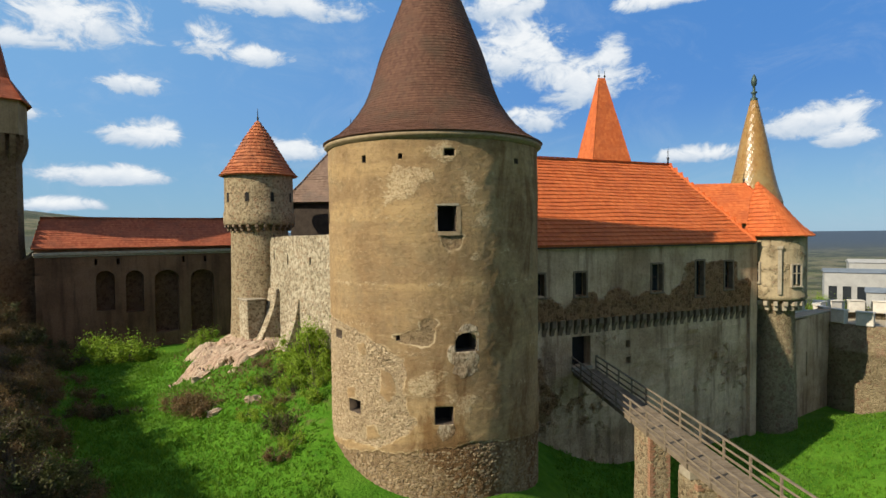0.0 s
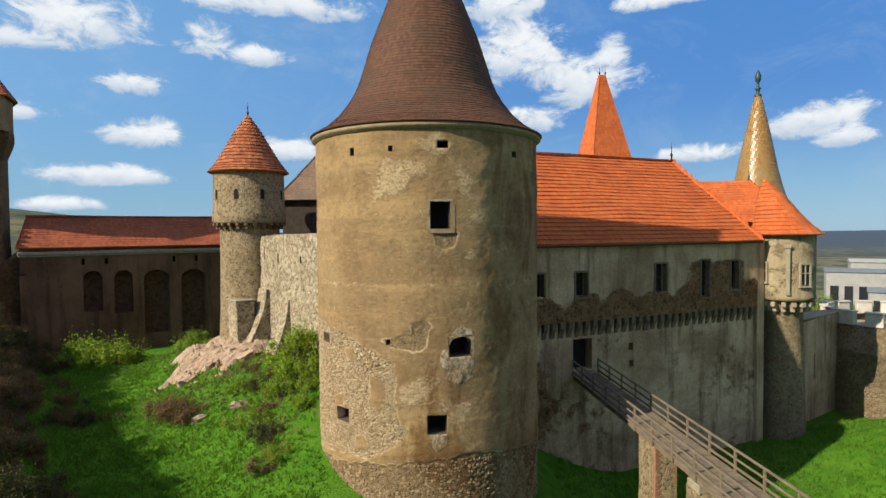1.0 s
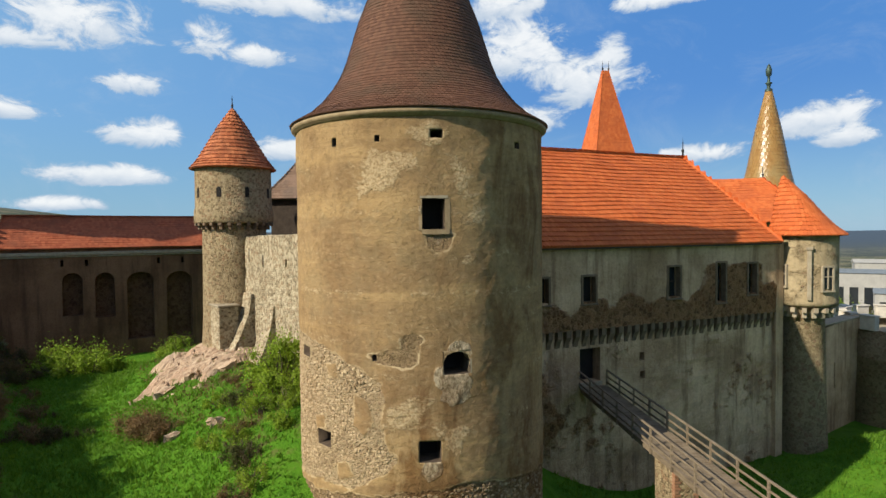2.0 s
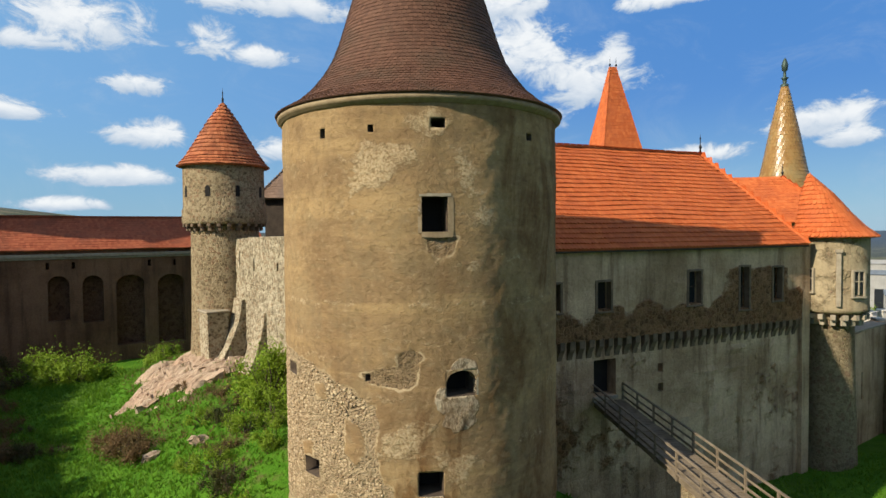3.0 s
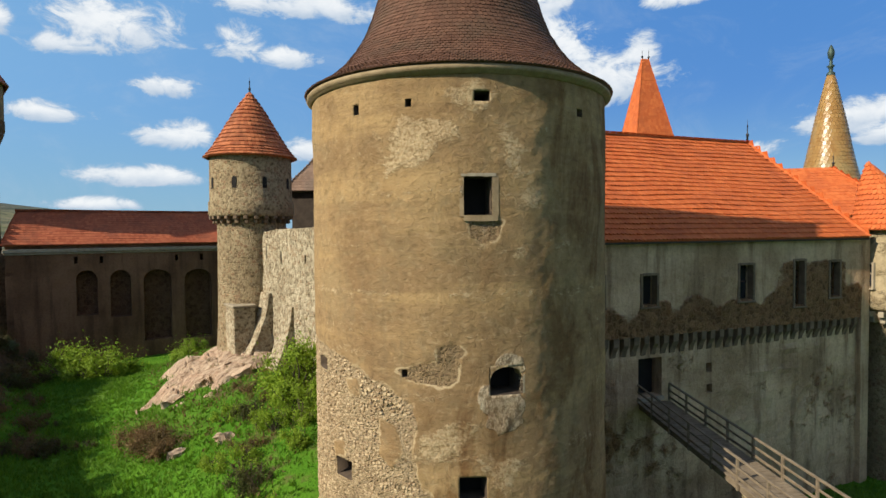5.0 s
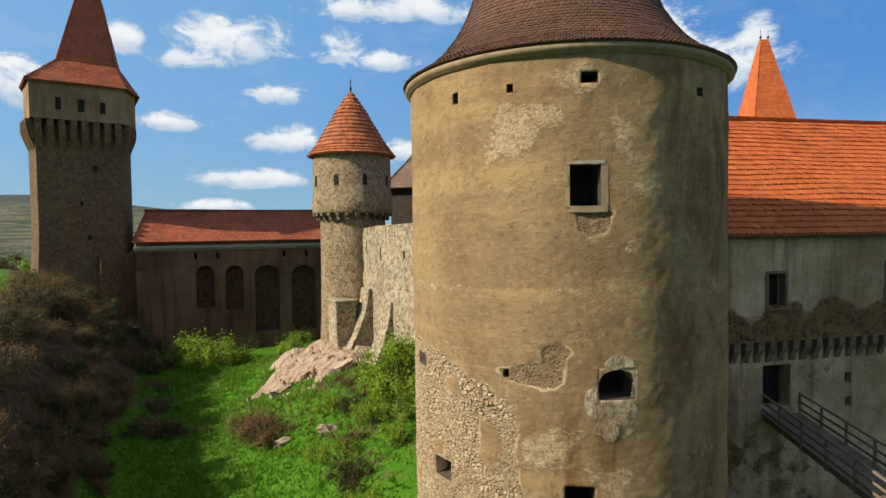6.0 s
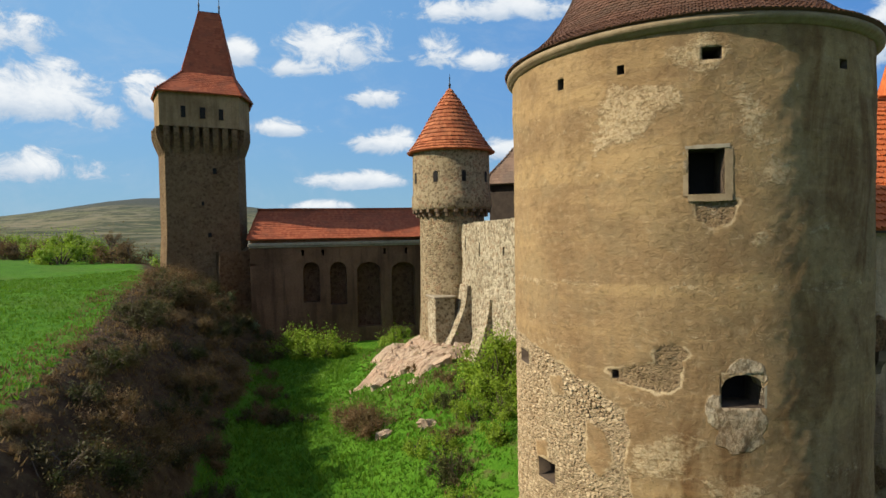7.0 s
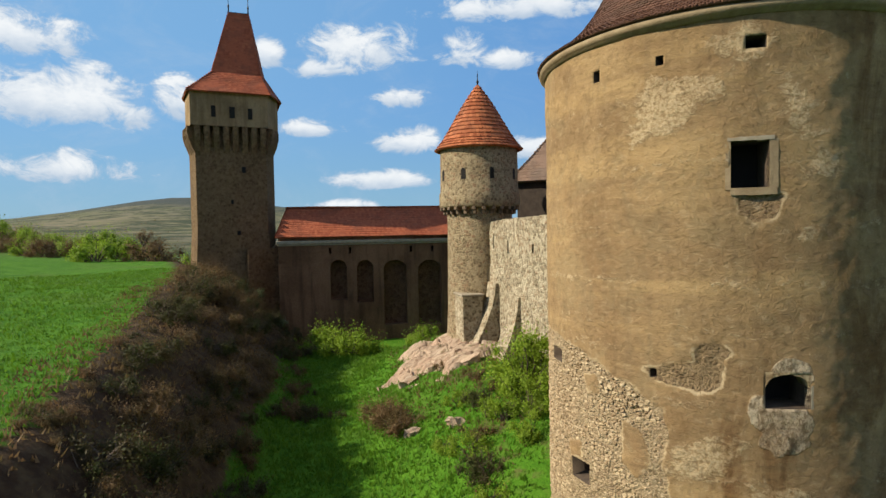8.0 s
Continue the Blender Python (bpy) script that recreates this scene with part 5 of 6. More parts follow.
TOP = [(-0.95, 5.2), (1.5, 5.2), (1.55, 5.4), (1.5, 5.6), (-0.95, 5.6), (-1.0, 5.4)]
for j in range(6):
    k = (j + 1) % 6
    roof_slope(gate, gt(*EAVE[j], 30.8), gt(*EAVE[k], 30.8), gt(*MID[k], 34.0), gt(*MID[j], 34.0), M_TILE_RED, (0.4, 0.35), 60 + j)
    roof_slope(gate, gt(*MID[j], 34.0), gt(*MID[k], 34.0), gt(*TOP[k], 42.1), gt(*TOP[j], 42.1), M_TILE_RED, (0.4, 0.35), 70 + j)
beam("ridge_board", gt(-1.0, 5.4, 42.15), gt(1.55, 5.4, 42.15), 0.4, 0.2, M_IRON, gate)
finial("finial", gt(-0.9, 5.4, 42.1), 2.6, M_IRON, gate, 0.12)
finial("finial", gt(1.45, 5.4, 42.1), 2.6, M_IRON, gate, 0.12)
# low wall with a sloping coping that joins the gate tower to the wing
spur = thing("spur_wall", "low sloping rubble wall beside the gate tower", "wall")
a, b = gt(0.5, -1.2, 0), gt(7.5, 1.0, 0)
wall("wall", a[:2], (b - a).normalized(), (b - a).length, 2, 13.0, 1.0, [], M_GATE, spur, 0.5, lambda s, z: 0.2, 0.05, top=lambda s: 10.8 + 3.6 * smooth(0, 6.5, s))

# ---- footbridge ----
bridge = thing("footbridge", "weathered timber footbridge with rails on stone piers", "bridge")
BA, BB = Vector((11.15, 9.4, 4.72)), Vector((17.35, -31.0, 3.0))
BD = (BB - BA).normalized()
BS = Vector((-BD.y, BD.x, 0)).normalized()
BW = 0.95
L_ = (BB - BA).length
for s in (-0.8, 0.8):
    beam("girder", BA + BS * s - Vector((0, 0, 0.32)), BB + BS * s - Vector((0, 0, 0.32)), 0.26, 0.34, M_WOOD, bridge)
plank = None
for i in range(int(L_ / 0.24)):
    p = BA + BD * (0.12 + i * 0.24)
    if plank is None:
        plank = box("plank", (-0.112, -BW - 0.1, -0.05), (0.112, BW + 0.1, 0.0), M_WOOD, bridge, None, 0.012)
        ob = plank
    else:
        ob = new("plank", plank.data)
        ob.parent = bridge
    rz = math.atan2(BD.y, BD.x) + (random.random() - 0.5) * 0.02
    ob.matrix_basis = Matrix.Translation(p + Vector((0, 0, -0.10 + 0.012 * random.random()))) @ Matrix.Rotation(rz, 4, "Z")
for s in (-1, 1):
    side = BS * (s * (BW + 0.06))
    n = int(L_ / 2.0)
    for i in range(n + 1):
        p = BA + BD * (L_ * i / n) + side
        post = beam("post", p + Vector((0, 0, -0.45)), p + Vector((0, 0, 0.94)), 0.11, 0.11, M_WOOD, bridge)
    for i in range(0, n):
        for h, ww, hh in ((0.95, 0.13, 0.08), (0.52, 0.05, 0.11), (0.12, 0.05, 0.13)):
            q0 = BA + BD * (L_ * i / n) + side + Vector((0, 0, h + 0.03 * noise.noise((i, h, s))))
            q1 = BA + BD * (L_ * (i + 1) / n) + side + Vector((0, 0, h + 0.03 * noise.noise((i + 1, h, s))))
            beam("rail", q0, q1, ww, hh, M_WOOD, bridge)
for d, wd, dp in ((10.9, 0.62, 1.0), (16.0, 0.7, 0.9), (24.0, 0.7, 0.9), (32.5, 0.7, 0.9)):
    p = BA + BD * d
    m = Matrix.Translation((p.x, p.y, 0)) @ Matrix.Rotation(math.atan2(BS.y, BS.x), 4, "Z")
    pier = thing("bridge_pier", "square rubble pier with brick corners under the footbridge", "pier", "bridge piers")
    zt = p.z - 0.52
    if d > 15:
        zt -= 0.5
        bm = bmesh.new()
        box_bm(bm, (-0.9, -0.5, zt), (0.9, 0.5, zt + 0.42), m, 0.03)
        part("cap_block", bm, M_STONE, pier)
    bm = bmesh.new()
    box_bm(bm, (-wd, -dp, -6.0), (wd, dp, zt), m, 0.04)
    bmesh.ops.subdivide_edges(bm, edges=bm.edges[:], cuts=6, use_grid_fill=True)
    for v in bm.verts:
        v.co += Vector((noise.noise(v.co * 1.7), noise.noise(v.co * 1.7 + Vector((5, 0, 0))), 0)) * 0.06
    part("core", bm, M_SMALL, pier)
    for k in range(int((zt + 3.6) / 0.16)):
        for sx in (-1, 1):
            w2 = 0.32 if k % 2 else 0.2
            x0 = sx * wd - (w2 if sx > 0 else 0)
            if random.random() < 0.85:
                box("brick", (x0 - (0.03 if sx < 0 else -0.03), -dp - 0.03, k * 0.16 - 3.6), (x0 + w2, -dp + 0.25, k * 0.16 + 0.13 - 3.6), M_BRICK, pier, m, 0.012)

# ---- outer works on the far side ----
outer = thing("outer_wall", "shaded plastered outer wall below the turret", "wall")
wall("wall", (31.5, 19.4), (0.80, 0.60), 13.0, -6, 5.9, 1.2, [(6.0, 6.3, 0.6, 3.0)], M_PALACE, outer, 0.6, lambda s, z: 0.9, 0.04, top=lambda s: 6.2 + 0.05 * s)
box("coping", (0, -0.15, 0), (13, 1.35, 0.16), M_STONE, outer, Matrix.Translation((31.5, 19.4, 6.6)) @ Matrix.Rotation(math.atan2(0.6, 0.8), 4, "Z"), 0.04)
bast = thing("round_bastion", "low round stone bastion with white merlons", "bastion")
BC = (46.5, 27.0)
lathe("wall", [(6.4, -6), (6.0, 2.8), (6.12, 2.95), (6.0, 3.1), (5.95, 5.6), (5.4, 5.6)], 56, M_ORIEL, bast, BC)
lathe("floor", [(5.5, 4.9), (0.01, 4.9)], 32, M_STONE, bast, BC)
for k in range(15):
    rot = Matrix.Translation((BC[0], BC[1], 0)) @ Matrix.Rotation(radians(k * 24), 4, "Z")
    bm = bmesh.new()
    box_bm(bm, (-0.75, -6.1, 5.6), (0.75, -5.5, 6.9), rot, 0.05)
    box_bm(bm, (-0.82, -6.2, 6.9), (0.82, -5.4, 7.05), rot, 0.04)
    part("merlon", bm, M_WHITE, bast, "white plastered merlon")
white = thing("battlement_wall", "low white battlement wall", "wall")
wall("wall", (42.0, 44.0), (0.97, -0.25), 30.0, -4, 4.5, 0.6, [], M_WHITE, white, 2.0)
for k in range(13):
    rot = Matrix.Translation((42 + 0.97 * k * 2.3, 44 - 0.25 * k * 2.3, 0)) @ Matrix.Rotation(math.atan2(-0.25, 0.97), 4, "Z")
    bm = bmesh.new()
    box_bm(bm, (0.1, -0.02, 4.5), (1.35, 0.6, 5.7), rot, 0.04)
    box_bm(bm, (0.05, -0.08, 5.7), (1.4, 0.66, 5.85), rot, 0.04)
    part("merlon", bm, M_WHITE, white)


# ---- rock outcrop under the curtain wall ----
def slab_mesh(seed, size):
    """One weathered bedding slab, long in x."""
    bm = bmesh.new()
    bmesh.ops.create_cube(bm, size=1.0)
    bmesh.ops.subdivide_edges(bm, edges=bm.edges[:], cuts=3, use_grid_fill=True)
    o = Vector((seed * 7.3, seed * 3.1, 0))
    for v in bm.verts:
        p = Vector((v.co.x * size[0], v.co.y * size[1], v.co.z * size[2]))
        k = noise.noise(p * 0.8 + o)
        k2 = noise.noise(p * 2.3 + o)
        taper = 1 - 0.35 * abs(v.co.x) * (1 + k)
        p.y *= taper
        p += Vector((k * 0.4, k2 * 0.28, (k * 0.22 + k2 * 0.16)))
        v.co = p
    return bm


outcrop = thing("rock_outcrop", "pinkish layered bedrock slabs breaking out of the slope", "rock")
# the bedded face: ridges that run up the slope, cut by cross joints
verts, faces = [], []
ns, nd = 150, 90
for i in range(ns + 1):
    for j in range(nd + 1):
        s, d = -3.4 + 11.2 * i / ns, 0.2 + 9.0 * j / nd
        p = C0 + CU * s + CN * d
        z = ground_z(p.x, p.y)[0]
        f = (s + 0.10 * d + 0.35 * noise.noise((s * 0.5, d * 0.4, 2))) / 0.62
        saw = f - math.floor(f)
        step = (1 - saw) * (0.5 + 0.5 * noise.noise((math.floor(f) * 3.7, d * 0.5, 1)))
        g2 = (d + 0.8 * noise.noise((math.floor(f) * 1.9, 0, 5))) / 1.7
        joint = 0.16 if g2 - math.floor(g2) < 0.08 else 0.0
        edge = 1.0 - math.hypot((s - 1.9 + 0.12 * d) / 4.6, (d - 3.9) / 4.9) + 0.55 * noise.noise((s * 0.45, d * 0.45, 9))
        up = 0.55 * smooth(0.0, 0.35, edge) - 0.30
        rough_ = 0.10 * noise.noise((s * 2.5, d * 1.2, 0)) + 0.05 * noise.noise((s * 6, d * 4, 0))
        verts.append((p.x + 0.1 * noise.noise((s, d, 3)), p.y, z + up + (0.58 * step - 1.6 * joint + 1.4 * rough_) * smooth(-0.1, 0.2, edge)))
for i in range(ns):
    for j in range(nd):
        a = i * (nd + 1) + j
        faces.append((a, a + nd + 1, a + nd + 2, a + 1))
mesh_ob("bedrock", verts, faces, M_ROCK, outcrop)
rr = random.Random(4)
for i in range(12):
    s = -3.0 + 10.5 * rr.random()
    d = 0.8 + 8.6 * rr.random() ** 0.8
    if d > 5.5 and (s < -2.2 + 0.5 * (d - 5.5) or s > 4.2):
        continue
    p = C0 + CU * s + CN * d
    z = ground_z(p.x, p.y)[0]
    ln = 0.8 + 1.5 * rr.random()
    bm = slab_mesh(i, (ln, 0.5 + 0.6 * rr.random(), 0.4 + 0.45 * rr.random()))
    up = -CN
    tilt = math.atan2(0.36, 1.0)
    m = Matrix.Translation((p.x, p.y, z + 0.02)) @ Matrix.Rotation(math.atan2(up.y, up.x) + (rr.random() - 0.5) * 0.3, 4, "Z") @ Matrix.Rotation(-tilt + (rr.random() - 0.5) * 0.12, 4, "Y") @ Matrix.Rotation((rr.random() - 0.3) * 0.5, 4, "X")
    bm.transform(m)
    part("slab", bm, M_ROCK, outcrop)
for x, y, k in ((-12.9, 4.3, 0.5), (-13.4, 4.7, 0.35), (-11.2, 9.0, 0.45), (-16.0, 4.6, 0.4)):
    stone = thing("boulder", "small pale loose boulder in the grass", "rock", "loose boulders", at=(x, y, ground_z(x, y)[0]))
    bm = slab_mesh(x, (k * 2.2, k * 1.2, k * 1.0))
    part("stone", bm, M_ROCK, stone)


# ---- shrubs ----
def foliage(rnd, blobs, count, leaf, flat=0.0):
    """Loose small leaves in several uneven clumps: (x, y, z, radius)."""
    verts, faces = [], []
    weights = [b[3] ** 2 for b in blobs]
    for _ in range(count):
        bx, by, bz, br = rnd.choices(blobs, weights)[0]
        u = Vector((rnd.gauss(0, 1), rnd.gauss(0, 1), rnd.gauss(0, 1))).normalized()
        r = br * abs(rnd.gauss(0, 0.72)) * (1 + 0.5 * noise.noise(u * 2.2 + Vector((bx, by, bz))))
        p = Vector((bx, by, bz)) + Vector((u.x * r, u.y * r, u.z * r * 1.25))
        if p.z < 0.02:
            p.z = 0.02 + 0.2 * rnd.random()
        a = Vector((rnd.gauss(0, 1), rnd.gauss(0, 1), rnd.gauss(0.3, 0.8))).normalized()
        b = a.cross(u + Vector((0.1, 0.2, 0.3))).normalized()
        l = leaf * (0.6 + 0.9 * rnd.random())
        w = l * 0.42
        k = len(verts)
        verts += [p - a * l * 0.5, p + b * w * 0.5, p + a * l * 0.5, p - b * w * 0.5]
        faces.append((k, k + 1, k + 2, k + 3))
    return verts, faces


def stems(rnd, blobs, rad=0.03, n=3):
    bm = bmesh.new()
    for bx, by, bz, br in blobs:
        for _ in range(n):
            tip = Vector((bx + rnd.gauss(0, br * 0.5), by + rnd.gauss(0, br * 0.5), bz + br * rnd.random()))
            root = Vector((bx * 0.15 + rnd.gauss(0, 0.05), by * 0.15 + rnd.gauss(0, 0.05), -0.2))
            mid = root.lerp(tip, 0.5) + Vector((rnd.gauss(0, 0.12), rnd.gauss(0, 0.12), 0.1))
            last = None
            for p, r in ((root, rad), (mid, rad * 0.7), (tip, rad * 0.25)):
                ring = [bm.verts.new(p + Vector((r * math.cos(t), r * math.sin(t), 0))) for t in (0, 1.57, 3.14, 4.71)]
                if last:
                    for j in range(4):
                        bm.faces.new((last[j], last[(j + 1) % 4], ring[(j + 1) % 4], ring[j]))
                last = ring
    return bm


def make_shrub(seed, mat, label, count, leaf, tall=1.0, spread=1.0, clumps=9, rad=0.03):
    rnd = random.Random(seed)
    blobs = []
    for _ in range(clumps):
        a, r = rnd.random() * 6.283, spread * rnd.random() ** 0.6
        blobs.append((r * math.cos(a), r * math.sin(a), tall * (0.25 + 0.75 * rnd.random()) * (1 - 0.45 * r / spread), 0.30 * spread * (0.6 + 0.8 * rnd.random())))
    ob = thing("shrub", label, "shrub", "shrubs", at=(0, 0, -500))
    part("stem", stems(rnd, blobs, rad), M_BARK, ob)
    v, f = foliage(rnd, blobs, count, leaf)
    mesh_ob("foliage", v, f, mat, ob)
    return ob


def plant(proto, x, y, size, turn=0.0, dz=0.0, first=[]):
    z = ground_z(x, y)[0] - 0.05 + dz
    m = Matrix.Translation((x, y, z)) @ Matrix.Rotation(turn, 4, "Z") @ Matrix.Scale(size, 4)
    return copy_thing(proto, m)


GREEN = "leafy bright green shrub on the moat slope"
s_green = [make_shrub(100 + i, M_LEAF, GREEN, 4600, 0.095, 1.7, 0.9, 11) for i in range(3)]
s_low = [make_shrub(120 + i, M_LEAF, "low tangled green bush on the moat floor", 4000, 0.095, 0.8, 1.0, 10) for i in range(2)]
s_dark = [make_shrub(140 + i, M_LEAF_DARK, "dark straggly bush on the earth bank", 4800, 0.085, 1.1, 1.1, 12) for i in range(4)]
s_brown = [make_shrub(160 + i, M_LEAF_BROWN, "dry brown bramble bush without green leaves", 4800, 0.075, 0.9, 1.1, 12, 0.02) for i in range(4)]
s_pale = [make_shrub(180, M_LEAF_PALE, "pale blossoming bush on the bank", 1500, 0.12, 1.3, 0.9, 9)]
protos = s_green + s_low + s_dark + s_brown + s_pale

rs = random.Random(11)
# beside the great tower
for i, (x, y, k) in enumerate(((-10.2, 8.6, 2.5), (-9.6, 7.0, 2.4), (-9.0, 5.2, 1.7), (-10.6, 6.6, 1.1), (-8.3, 3.4, 1.3), (-9.8, 3.6, 1.1), (-11.2, 4.4, 0.9), (-8.0, 1.4, 1.0))):
    plant(s_green[i % 3], x, y, k * 0.85, i * 1.3)
for i, (x, y, k) in enumerate(((-10.6, 1.2, 1.1), (-12.6, 2.2, 0.8), (-9.3, -0.8, 1.0), (-13.6, 6.6, 0.9), (-8.2, -2.6, 0.9), (-12.2, 6.0, 0.8))):
    plant((s_low + s_dark[:1])[i % 3], x, y, k, i * 2.1)
for i, (x, y, k) in enumerate(((-18.2, 6.2, 1.6), (-17.2, 5.6, 1.4), (-19.2, 7.2, 1.3), (-9.2, -3.2, 0.9), (-10.8, 2.4, 0.9), (-14.2, 9.8, 0.8), (-17.6, 12.6, 0.6), (-19.6, 16.6, 0.7), (-12.0, 7.6, 0.8))):
    plant(s_brown[i % 4], x, y, k, i * 1.7)
# before the gallery
for i, (x, y, k) in enumerate(((-35.2, 23.4, 1.9), (-33.4, 23.6, 1.7), (-37.0, 24.6, 1.5), (-34.2, 25.0, 2.0), (-25.4, 24.2, 1.1), (-24.4, 23.6, 0.9), (-39.5, 27.0, 1.2))):
    plant((s_low + s_green[:1])[i % 3], x, y, k * 1.45, i * 1.1)
# left bank: along the edge and down the slope
for i in range(185):
    seg = rs.random()
    a = 2 + int(seg * 6.0)
    t = rs.random()
    (ax, ay), (bx, by) = EDGE[a], EDGE[a + 1]
    px, py = ax + (bx - ax) * t, ay + (by - ay) * t
    dx, dy = bx - ax, by - ay
    l = math.hypot(dx, dy)
    nx, ny = dy / l, -dx / l
    w = 7.0 + (6.0 if a >= 5 else 0.0)
    d = -0.35 + (w - 0.15) * rs.random() ** 0.9
    x, y = px + nx * d, py + ny * d
    if math.hypot(x - 1, y + 27) < 10.5:
        continue
    top_edge = d < 1.2
    kind = rs.random()
    if top_edge:
        proto = s_brown[i % 4] if kind < 0.55 else s_dark[i % 4] if kind < 0.9 else s_low[i % 2]
        k = 0.3 + 0.3 * rs.random() + (0.6 if a >= 6 else 0)
    else:
        proto = s_dark[i % 4] if kind < 0.5 else s_brown[i % 4]
        k = (0.75 + 0.7 * rs.random() + (0.4 if a >= 6 else 0)) * (1 - 0.5 * max(0, d / w - 0.35))
    plant(proto, x, y, k, rs.random() * 6.28, -0.15)
for x, y, k in ((-46.5, 24.5, 1.6), (-48.0, 22.8, 1.3), (-44.5, 26.5, 1.2)):
    plant(s_pale[0], x, y, k, x)
# hedge line across the field
for i in range(46):
    f = i / 45
    x, y = -175 + 113 * f + rs.gauss(0, 3), 62 - 22 * f + rs.gauss(0, 5)
    if math.hypot(x + 54, y - 30) < 11:
        continue
    plant((s_low + s_brown + s_green + s_low)[i % 11], x, y, 2.6 + 1.9 * rs.random(), i)
# belt of scrub before the town
for i in range(26):
    az, dist = radians(29 + 17 * i / 25 + rs.gauss(0, 0.4)), 128 + 22 * rs.random()
    x, y = dist * math.sin(az), dist * math.cos(az) - 30
    plant((s_low + s_dark + s_green)[i % 9], x, y, max(2.0, (1.8 - ground_z(x, y)[0]) / 1.7), i)
for ob in protos:
    for o in (*ob.children_recursive, ob):
        bpy.data.objects.remove(o)


# ---- bare trees by the hedge ----
def bare_tree(x, y, h, seed):
    rnd = random.Random(seed)
    tree = thing("tree", "slender bare tree standing in the hedge", "tree", "hedge trees", at=(x, y, ground_z(x, y)[0]))
    bm = bmesh.new()
    tips = []

    def limb(p, d, ln, r, depth):
        q = p + d * ln
        ra = [bm.verts.new(p + Vector((r * math.cos(t), r * math.sin(t), 0))) for t in (0, 1.26, 2.51, 3.77, 5.03)]
        rb = [bm.verts.new(q + Vector((r * 0.6 * math.cos(t), r * 0.6 * math.sin(t), 0))) for t in (0, 1.26, 2.51, 3.77, 5.03)]
        for j in range(5):
            bm.faces.new((ra[j], ra[(j + 1) % 5], rb[(j + 1) % 5], rb[j]))
        if depth == 0:
            tips.append(q)
            return
        for _ in range(3 if depth > 1 else 4):
            nd = (d + Vector((rnd.gauss(0, 0.42), rnd.gauss(0, 0.42), rnd.gauss(0.12, 0.2)))).normalized()
            limb(p.lerp(q, 0.6 + 0.4 * rnd.random()), nd, ln * (0.55 + 0.2 * rnd.random()), r * 0.55, depth - 1)
    limb(Vector((0, 0, -0.3)), Vector((0.03, 0.02, 1)).normalized(), h * 0.38, h * 0.025, 4)
    part("trunk", bm, M_BARK, tree)
    v, f = foliage(rnd, [(t.x, t.y, t.z, h * 0.05) for t in tips], 900, h * 0.022)
    mesh_ob("crown", v, f, M_LEAF_BROWN, tree)


for i, (x, y, h) in enumerate(((-88, 43, 6.5), (-91, 45, 6.0), (-85, 44, 5.5))):
    bare_tree(x, y, h, 200 + i)


# ---- grass ----
def grass(name, count, area, mat, label, height, seed, keep):
    rnd = random.Random(seed)
    verts, faces = [], []
    for _ in range(count):
        x, y = area[0] + (area[1] - area[0]) * rnd.random(), area[2] + (area[3] - area[2]) * rnd.random()
        z, earth, far, wood, blue = ground_z(x, y)
        if not keep(x, y, z, earth, rnd):
            continue
        h = height * (0.5 + rnd.random()) * (1 + 0.7 * noise.noise((x * 0.35, y * 0.35, 0)))
        for _b in range(3):
            a = rnd.random() * 6.283
            w = 0.035 + 0.03 * rnd.random()
            ca, sa = math.cos(a) * w, math.sin(a) * w
            lx, ly = rnd.gauss(0, 0.45) * h, rnd.gauss(0, 0.45) * h
            ox, oy = rnd.gauss(0, 0.10), rnd.gauss(0, 0.10)
            k = len(verts)
            verts += [(x + ox - ca, y + oy - sa, z - 0.03), (x + ox + ca, y + oy + sa, z - 0.03), (x + ox + lx, y + oy + ly, z + h)]
            faces.append((k, k + 1, k + 2))
    ob = mesh_ob(name, verts, faces, mat)
    return tagged(ob, label, "grass", kind="stuff")


def off_walls(x, y):
    return math.hypot(x, y) > 6.6 and math.hypot(x - DC[0], y - DC[1]) > 3.2


grass("grass", 42000, (-44, -5, -14, 32), M_GRASS, "lush green grass on the moat floor", 0.20, 1, lambda x, y, z, e, r: off_walls(x, y) and z < 5.2 and r.random() > e * 1.6)
grass("field_grass", 26000, (-62, -12, -22, 34), M_GRASS, "short green meadow grass on the plateau", 0.14, 2, lambda x, y, z, e, r: z > 8.6 and r.random() > e)
grass("bank_grass", 15000, (8, 52, -12, 20), M_GRASS, "green grass beside the footbridge", 0.20, 3, lambda x, y, z, e, r: off_walls(x, y) and z < 6)
grass("dry_grass", 16000, (-56, -8, -30, 30), M_LEAF_BROWN, "dry straw-coloured grass along the bank edge", 0.17, 4, lambda x, y, z, e, r: e > 0.12 and z > 3.0)

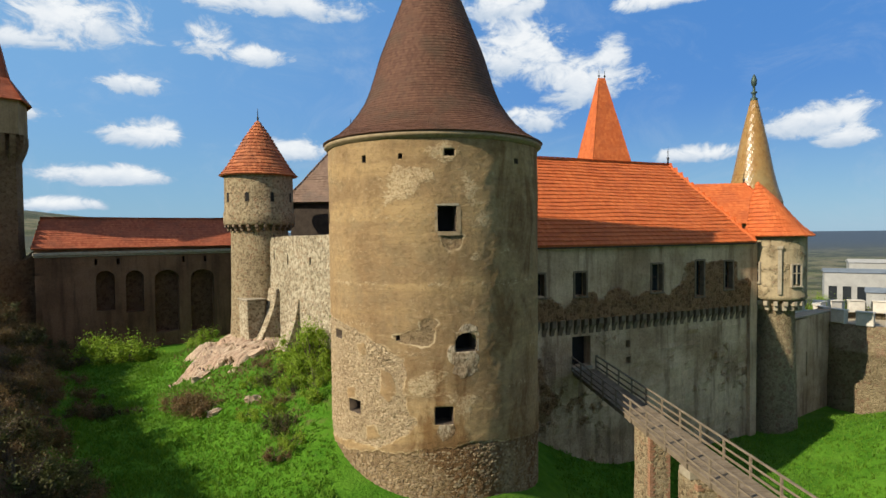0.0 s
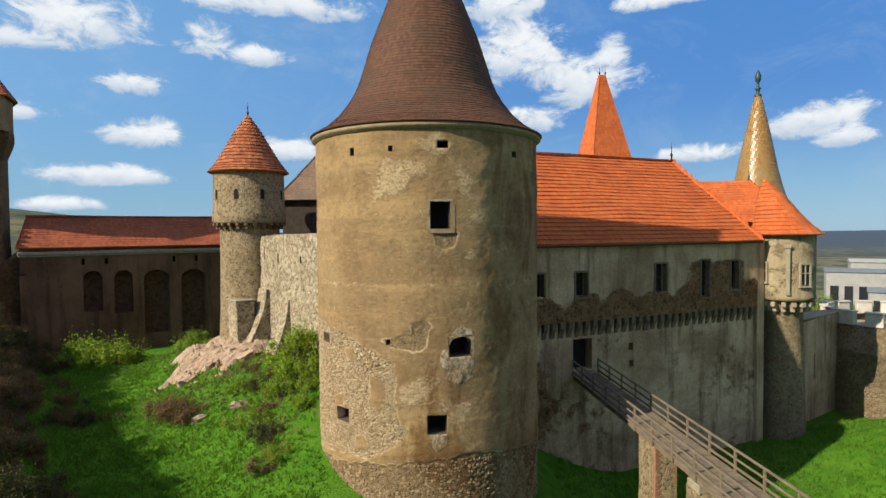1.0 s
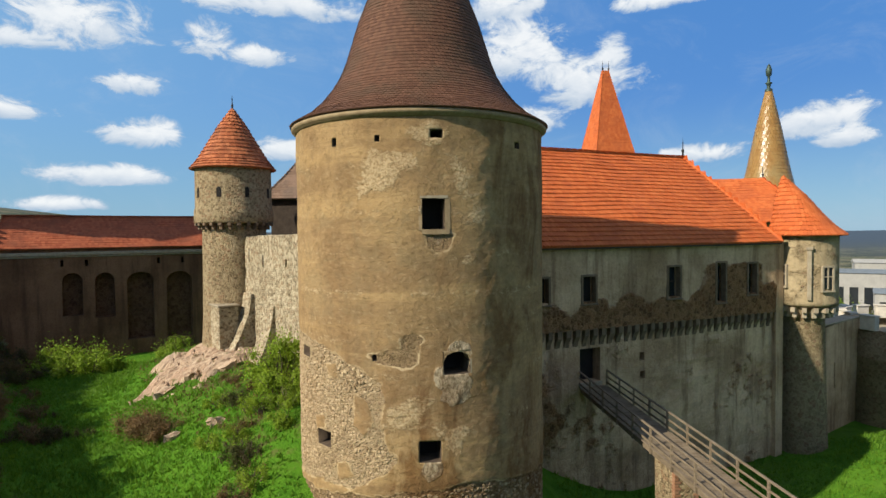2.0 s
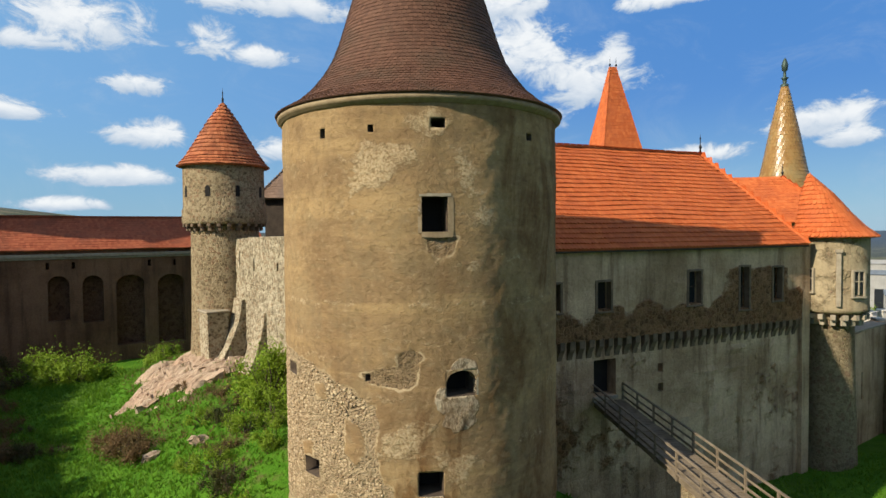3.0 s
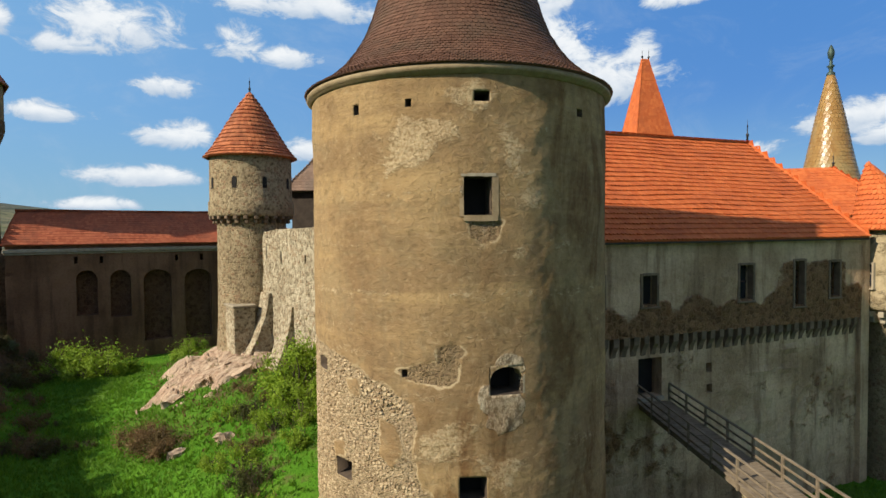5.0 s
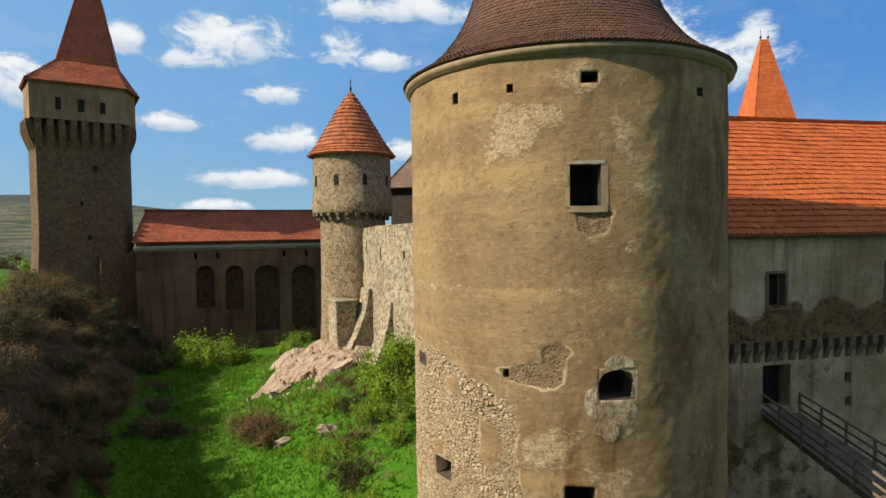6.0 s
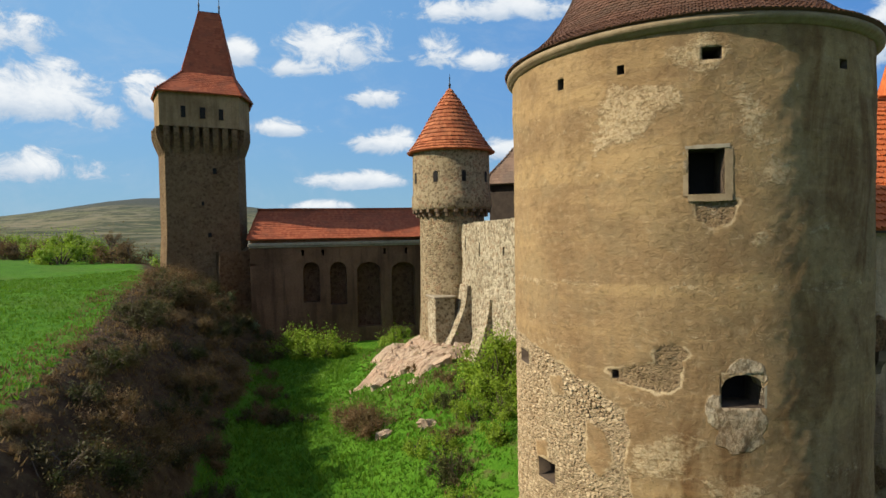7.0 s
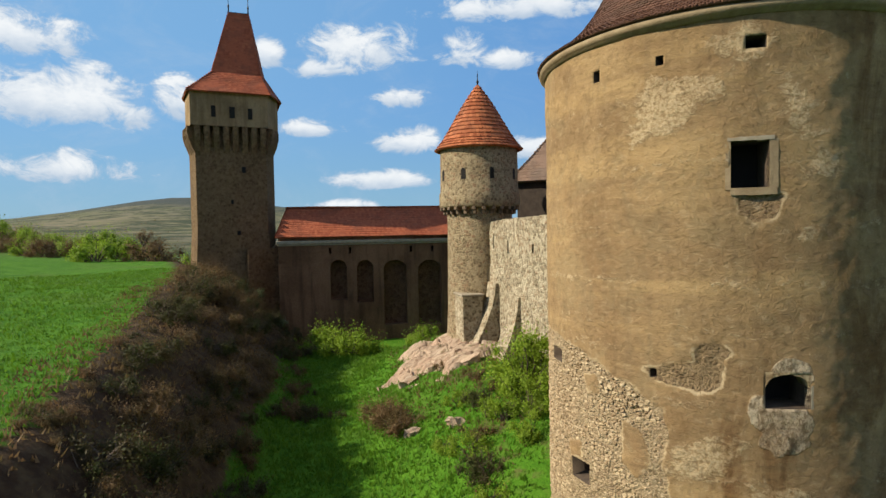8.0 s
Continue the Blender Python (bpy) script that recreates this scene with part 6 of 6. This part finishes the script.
# ---- town beyond the castle ----
def shed(x, y, w, d, h, turn, z, mat, label):
    ob = thing("shed", label, "industrial building", "far sheds", at=(x, y, z))
    m = Matrix.Rotation(turn, 4, "Z")
    bm = bmesh.new()
    box_bm(bm, (-w / 2, -d / 2, -6), (w / 2, d / 2, h), m, 0.1)
    part("wall", bm, M_CONCRETE, ob)
    bm = bmesh.new()
    prof = [(-d / 2 - 0.5, h), (0, h + d * 0.12), (d / 2 + 0.5, h)]
    ring = [[bm.verts.new(m @ Vector((s * (w / 2 + 0.5), y_, z_ + 0.01))) for y_, z_ in prof] for s in (-1, 1)]
    bm.faces.new(ring[0])
    bm.faces.new(ring[1][::-1])
    for j in range(3):
        bm.faces.new((ring[0][j], ring[1][j], ring[1][(j + 1) % 3], ring[0][(j + 1) % 3]))
    part("roof", bm, mat, ob)
    n = int(w / 5)
    win = None
    for i in range(n):
        bm = bmesh.new()
        box_bm(bm, (-w / 2 + 1.5 + i * 5, -d / 2 - 0.12, h * 0.35), (-w / 2 + 4.5 + i * 5, -d / 2 + 0.1, h * 0.75), m, 0)
        part("window", bm, M_GLASS, ob)


GZ = ground_z
for x, y, w, d, top, turn, mat in ((172, 215, 24, 12, -3.6, -0.5, M_SHED), (225, 270, 34, 14, -3.0, -0.5, M_CONCRETE), (166, 178, 26, 12, -8.5, -0.6, M_SHED)):
    base_z = GZ(x, y)[0]
    shed(x, y, w, d, top - base_z, turn, base_z, mat, "pale industrial shed with a low sheet roof")
silo = thing("silo", "tall pale concrete cylinder in the town", "silo", at=(141.5, 142, 0))
lathe("body", [(6.5, GZ(141.5, 142)[0] - 4), (6.2, 2), (6.0, 14.5), (6.2, 14.6), (6.2, 15.3), (5.6, 15.5), (0.01, 15.6)], 40, M_CONCRETE, silo)


# ---- loose masonry in the bare foot of the great tower ----
foot = random.Random(21)
blocks = []
for k in range(5):
    bm = bmesh.new()
    box_bm(bm, (-0.5, -0.5, -0.5), (0.5, 0.5, 0.5))
    for v in bm.verts:
        v.co += Vector((foot.gauss(0, 0.07), foot.gauss(0, 0.05), foot.gauss(0, 0.09)))
    bmesh.ops.bevel(bm, geom=bm.edges[:], offset=0.13, segments=1, affect="EDGES")
    me = bpy.data.meshes.new("stone")
    bm.to_mesh(me)
    bm.free()
    me.materials.append(M_STONES)
    blocks.append(me)
row_z, n_made = 1.15, 0
while row_z < 3.75:
    rh = 0.14 + 0.08 * foot.random()
    th = -72 + 4 * foot.random()
    while th < 68:
        wd = 0.17 + 0.24 * foot.random()
        th += math.degrees(wd / TR) * 0.5
        if foot.random() < 0.55 and n_made < 290 and row_z < 3.35 + 0.5 * noise.noise((th * 0.06, 0, 3)):
            ob = new("stone", blocks[n_made % 5])
            ob.parent = tower_wall
            p = polar(th, row_z + rh * 0.5, TR - 0.15)
            ob.matrix_basis = Matrix.Translation(p) @ Matrix.Rotation(radians(th), 4, "Z") @ Matrix.Rotation(foot.gauss(0, 0.06), 4, "Y") @ Matrix.Diagonal((wd * 0.92, 0.26, rh * 0.9, 1))
            n_made += 1
        th += math.degrees(wd / TR) * 0.5
    row_z += rh


def rubble_skin(name, mat, th0, th1, z0, z1, pitch, seed, keep, label):
    """Small flattened stones set into the bare masonry, each with its own outline and depth."""
    rnd = random.Random(seed)
    verts, faces = [], []
    z = z0
    while z < z1:
        th = th0 + rnd.random() * 2
        rh = pitch * (0.55 + 0.4 * rnd.random())
        while th < th1:
            wd = pitch * (0.6 + 1.0 * rnd.random())
            th += math.degrees(wd / TR) * 0.5
            zc = z + rh * 0.5 + rnd.gauss(0, 0.02)
            if rnd.random() < 0.6 and keep(th, zc) and not any(h[0] - 1.5 < th < h[1] + 1.5 and h[2] - 0.12 < zc < h[3] + 0.12 for h in TOWER_HOLES):
                proud = 0.010 + 0.035 * rnd.random()
                k0, tilt = len(verts), rnd.gauss(0, 0.3)
                sides = rnd.choice((5, 6, 7))
                for ring, grow in ((-0.09, 1.0), (proud * 0.6 - 0.045, 0.93), (proud - 0.045, 0.62)):
                    for q in range(sides):
                        t = 6.2832 * q / sides + tilt
                        jig = 1 + 0.16 * math.sin(q * 12.9 + k0)
                        ex, ez = math.cos(t) * wd * 0.48 * grow * jig, math.sin(t) * rh * 0.52 * grow * jig
                        verts.append(polar(th + math.degrees(ex / TR), zc + ez, TR + ring + 0.012 * math.sin(q * 3.1 + k0)))
                for ring in (0, 1):
                    for q in range(sides):
                        a, b = k0 + ring * sides + q, k0 + ring * sides + (q + 1) % sides
                        faces.append((a, b, b + sides, a + sides))
                faces.append(tuple(k0 + 2 * sides + q for q in range(sides)))
            th += math.degrees(wd / TR) * 0.5
        z += rh
    ob = mesh_ob(name, verts, faces, mat, tower_wall, False, label)
    return tagged(ob, kind="stuff")


def is_field(th, z):
    b, dm, f = bare_at(th, z)
    return b > 0.04 + 0.35 * max(0.0, noise.noise((th * 0.35, z * 2.2, 1.7))) and dm == 0.0


def is_foot(th, z):
    return foot_line(th) - z > 0.12


M_FIELD = tile_material("pale_field_stone", (0.24, 0.165, 0.09), (0.50, 0.385, 0.235), (0.38, 0.28, 0.165), 0.95)
M_FOOTSTONE = tile_material("brown_field_stone", (0.13, 0.085, 0.046), (0.34, 0.25, 0.145), (0.22, 0.155, 0.085), 0.95)
rubble_skin("field_stone", M_FIELD, -95, 2, 4.0, 10.6, 0.125, 31, is_field, "pale field stones where the plaster has fallen")
rubble_skin("foot_stone", M_FOOTSTONE, -95, 95, 0.2, 4.6, 0.17, 32, is_foot, "brown rubble stones of the tower's foot")
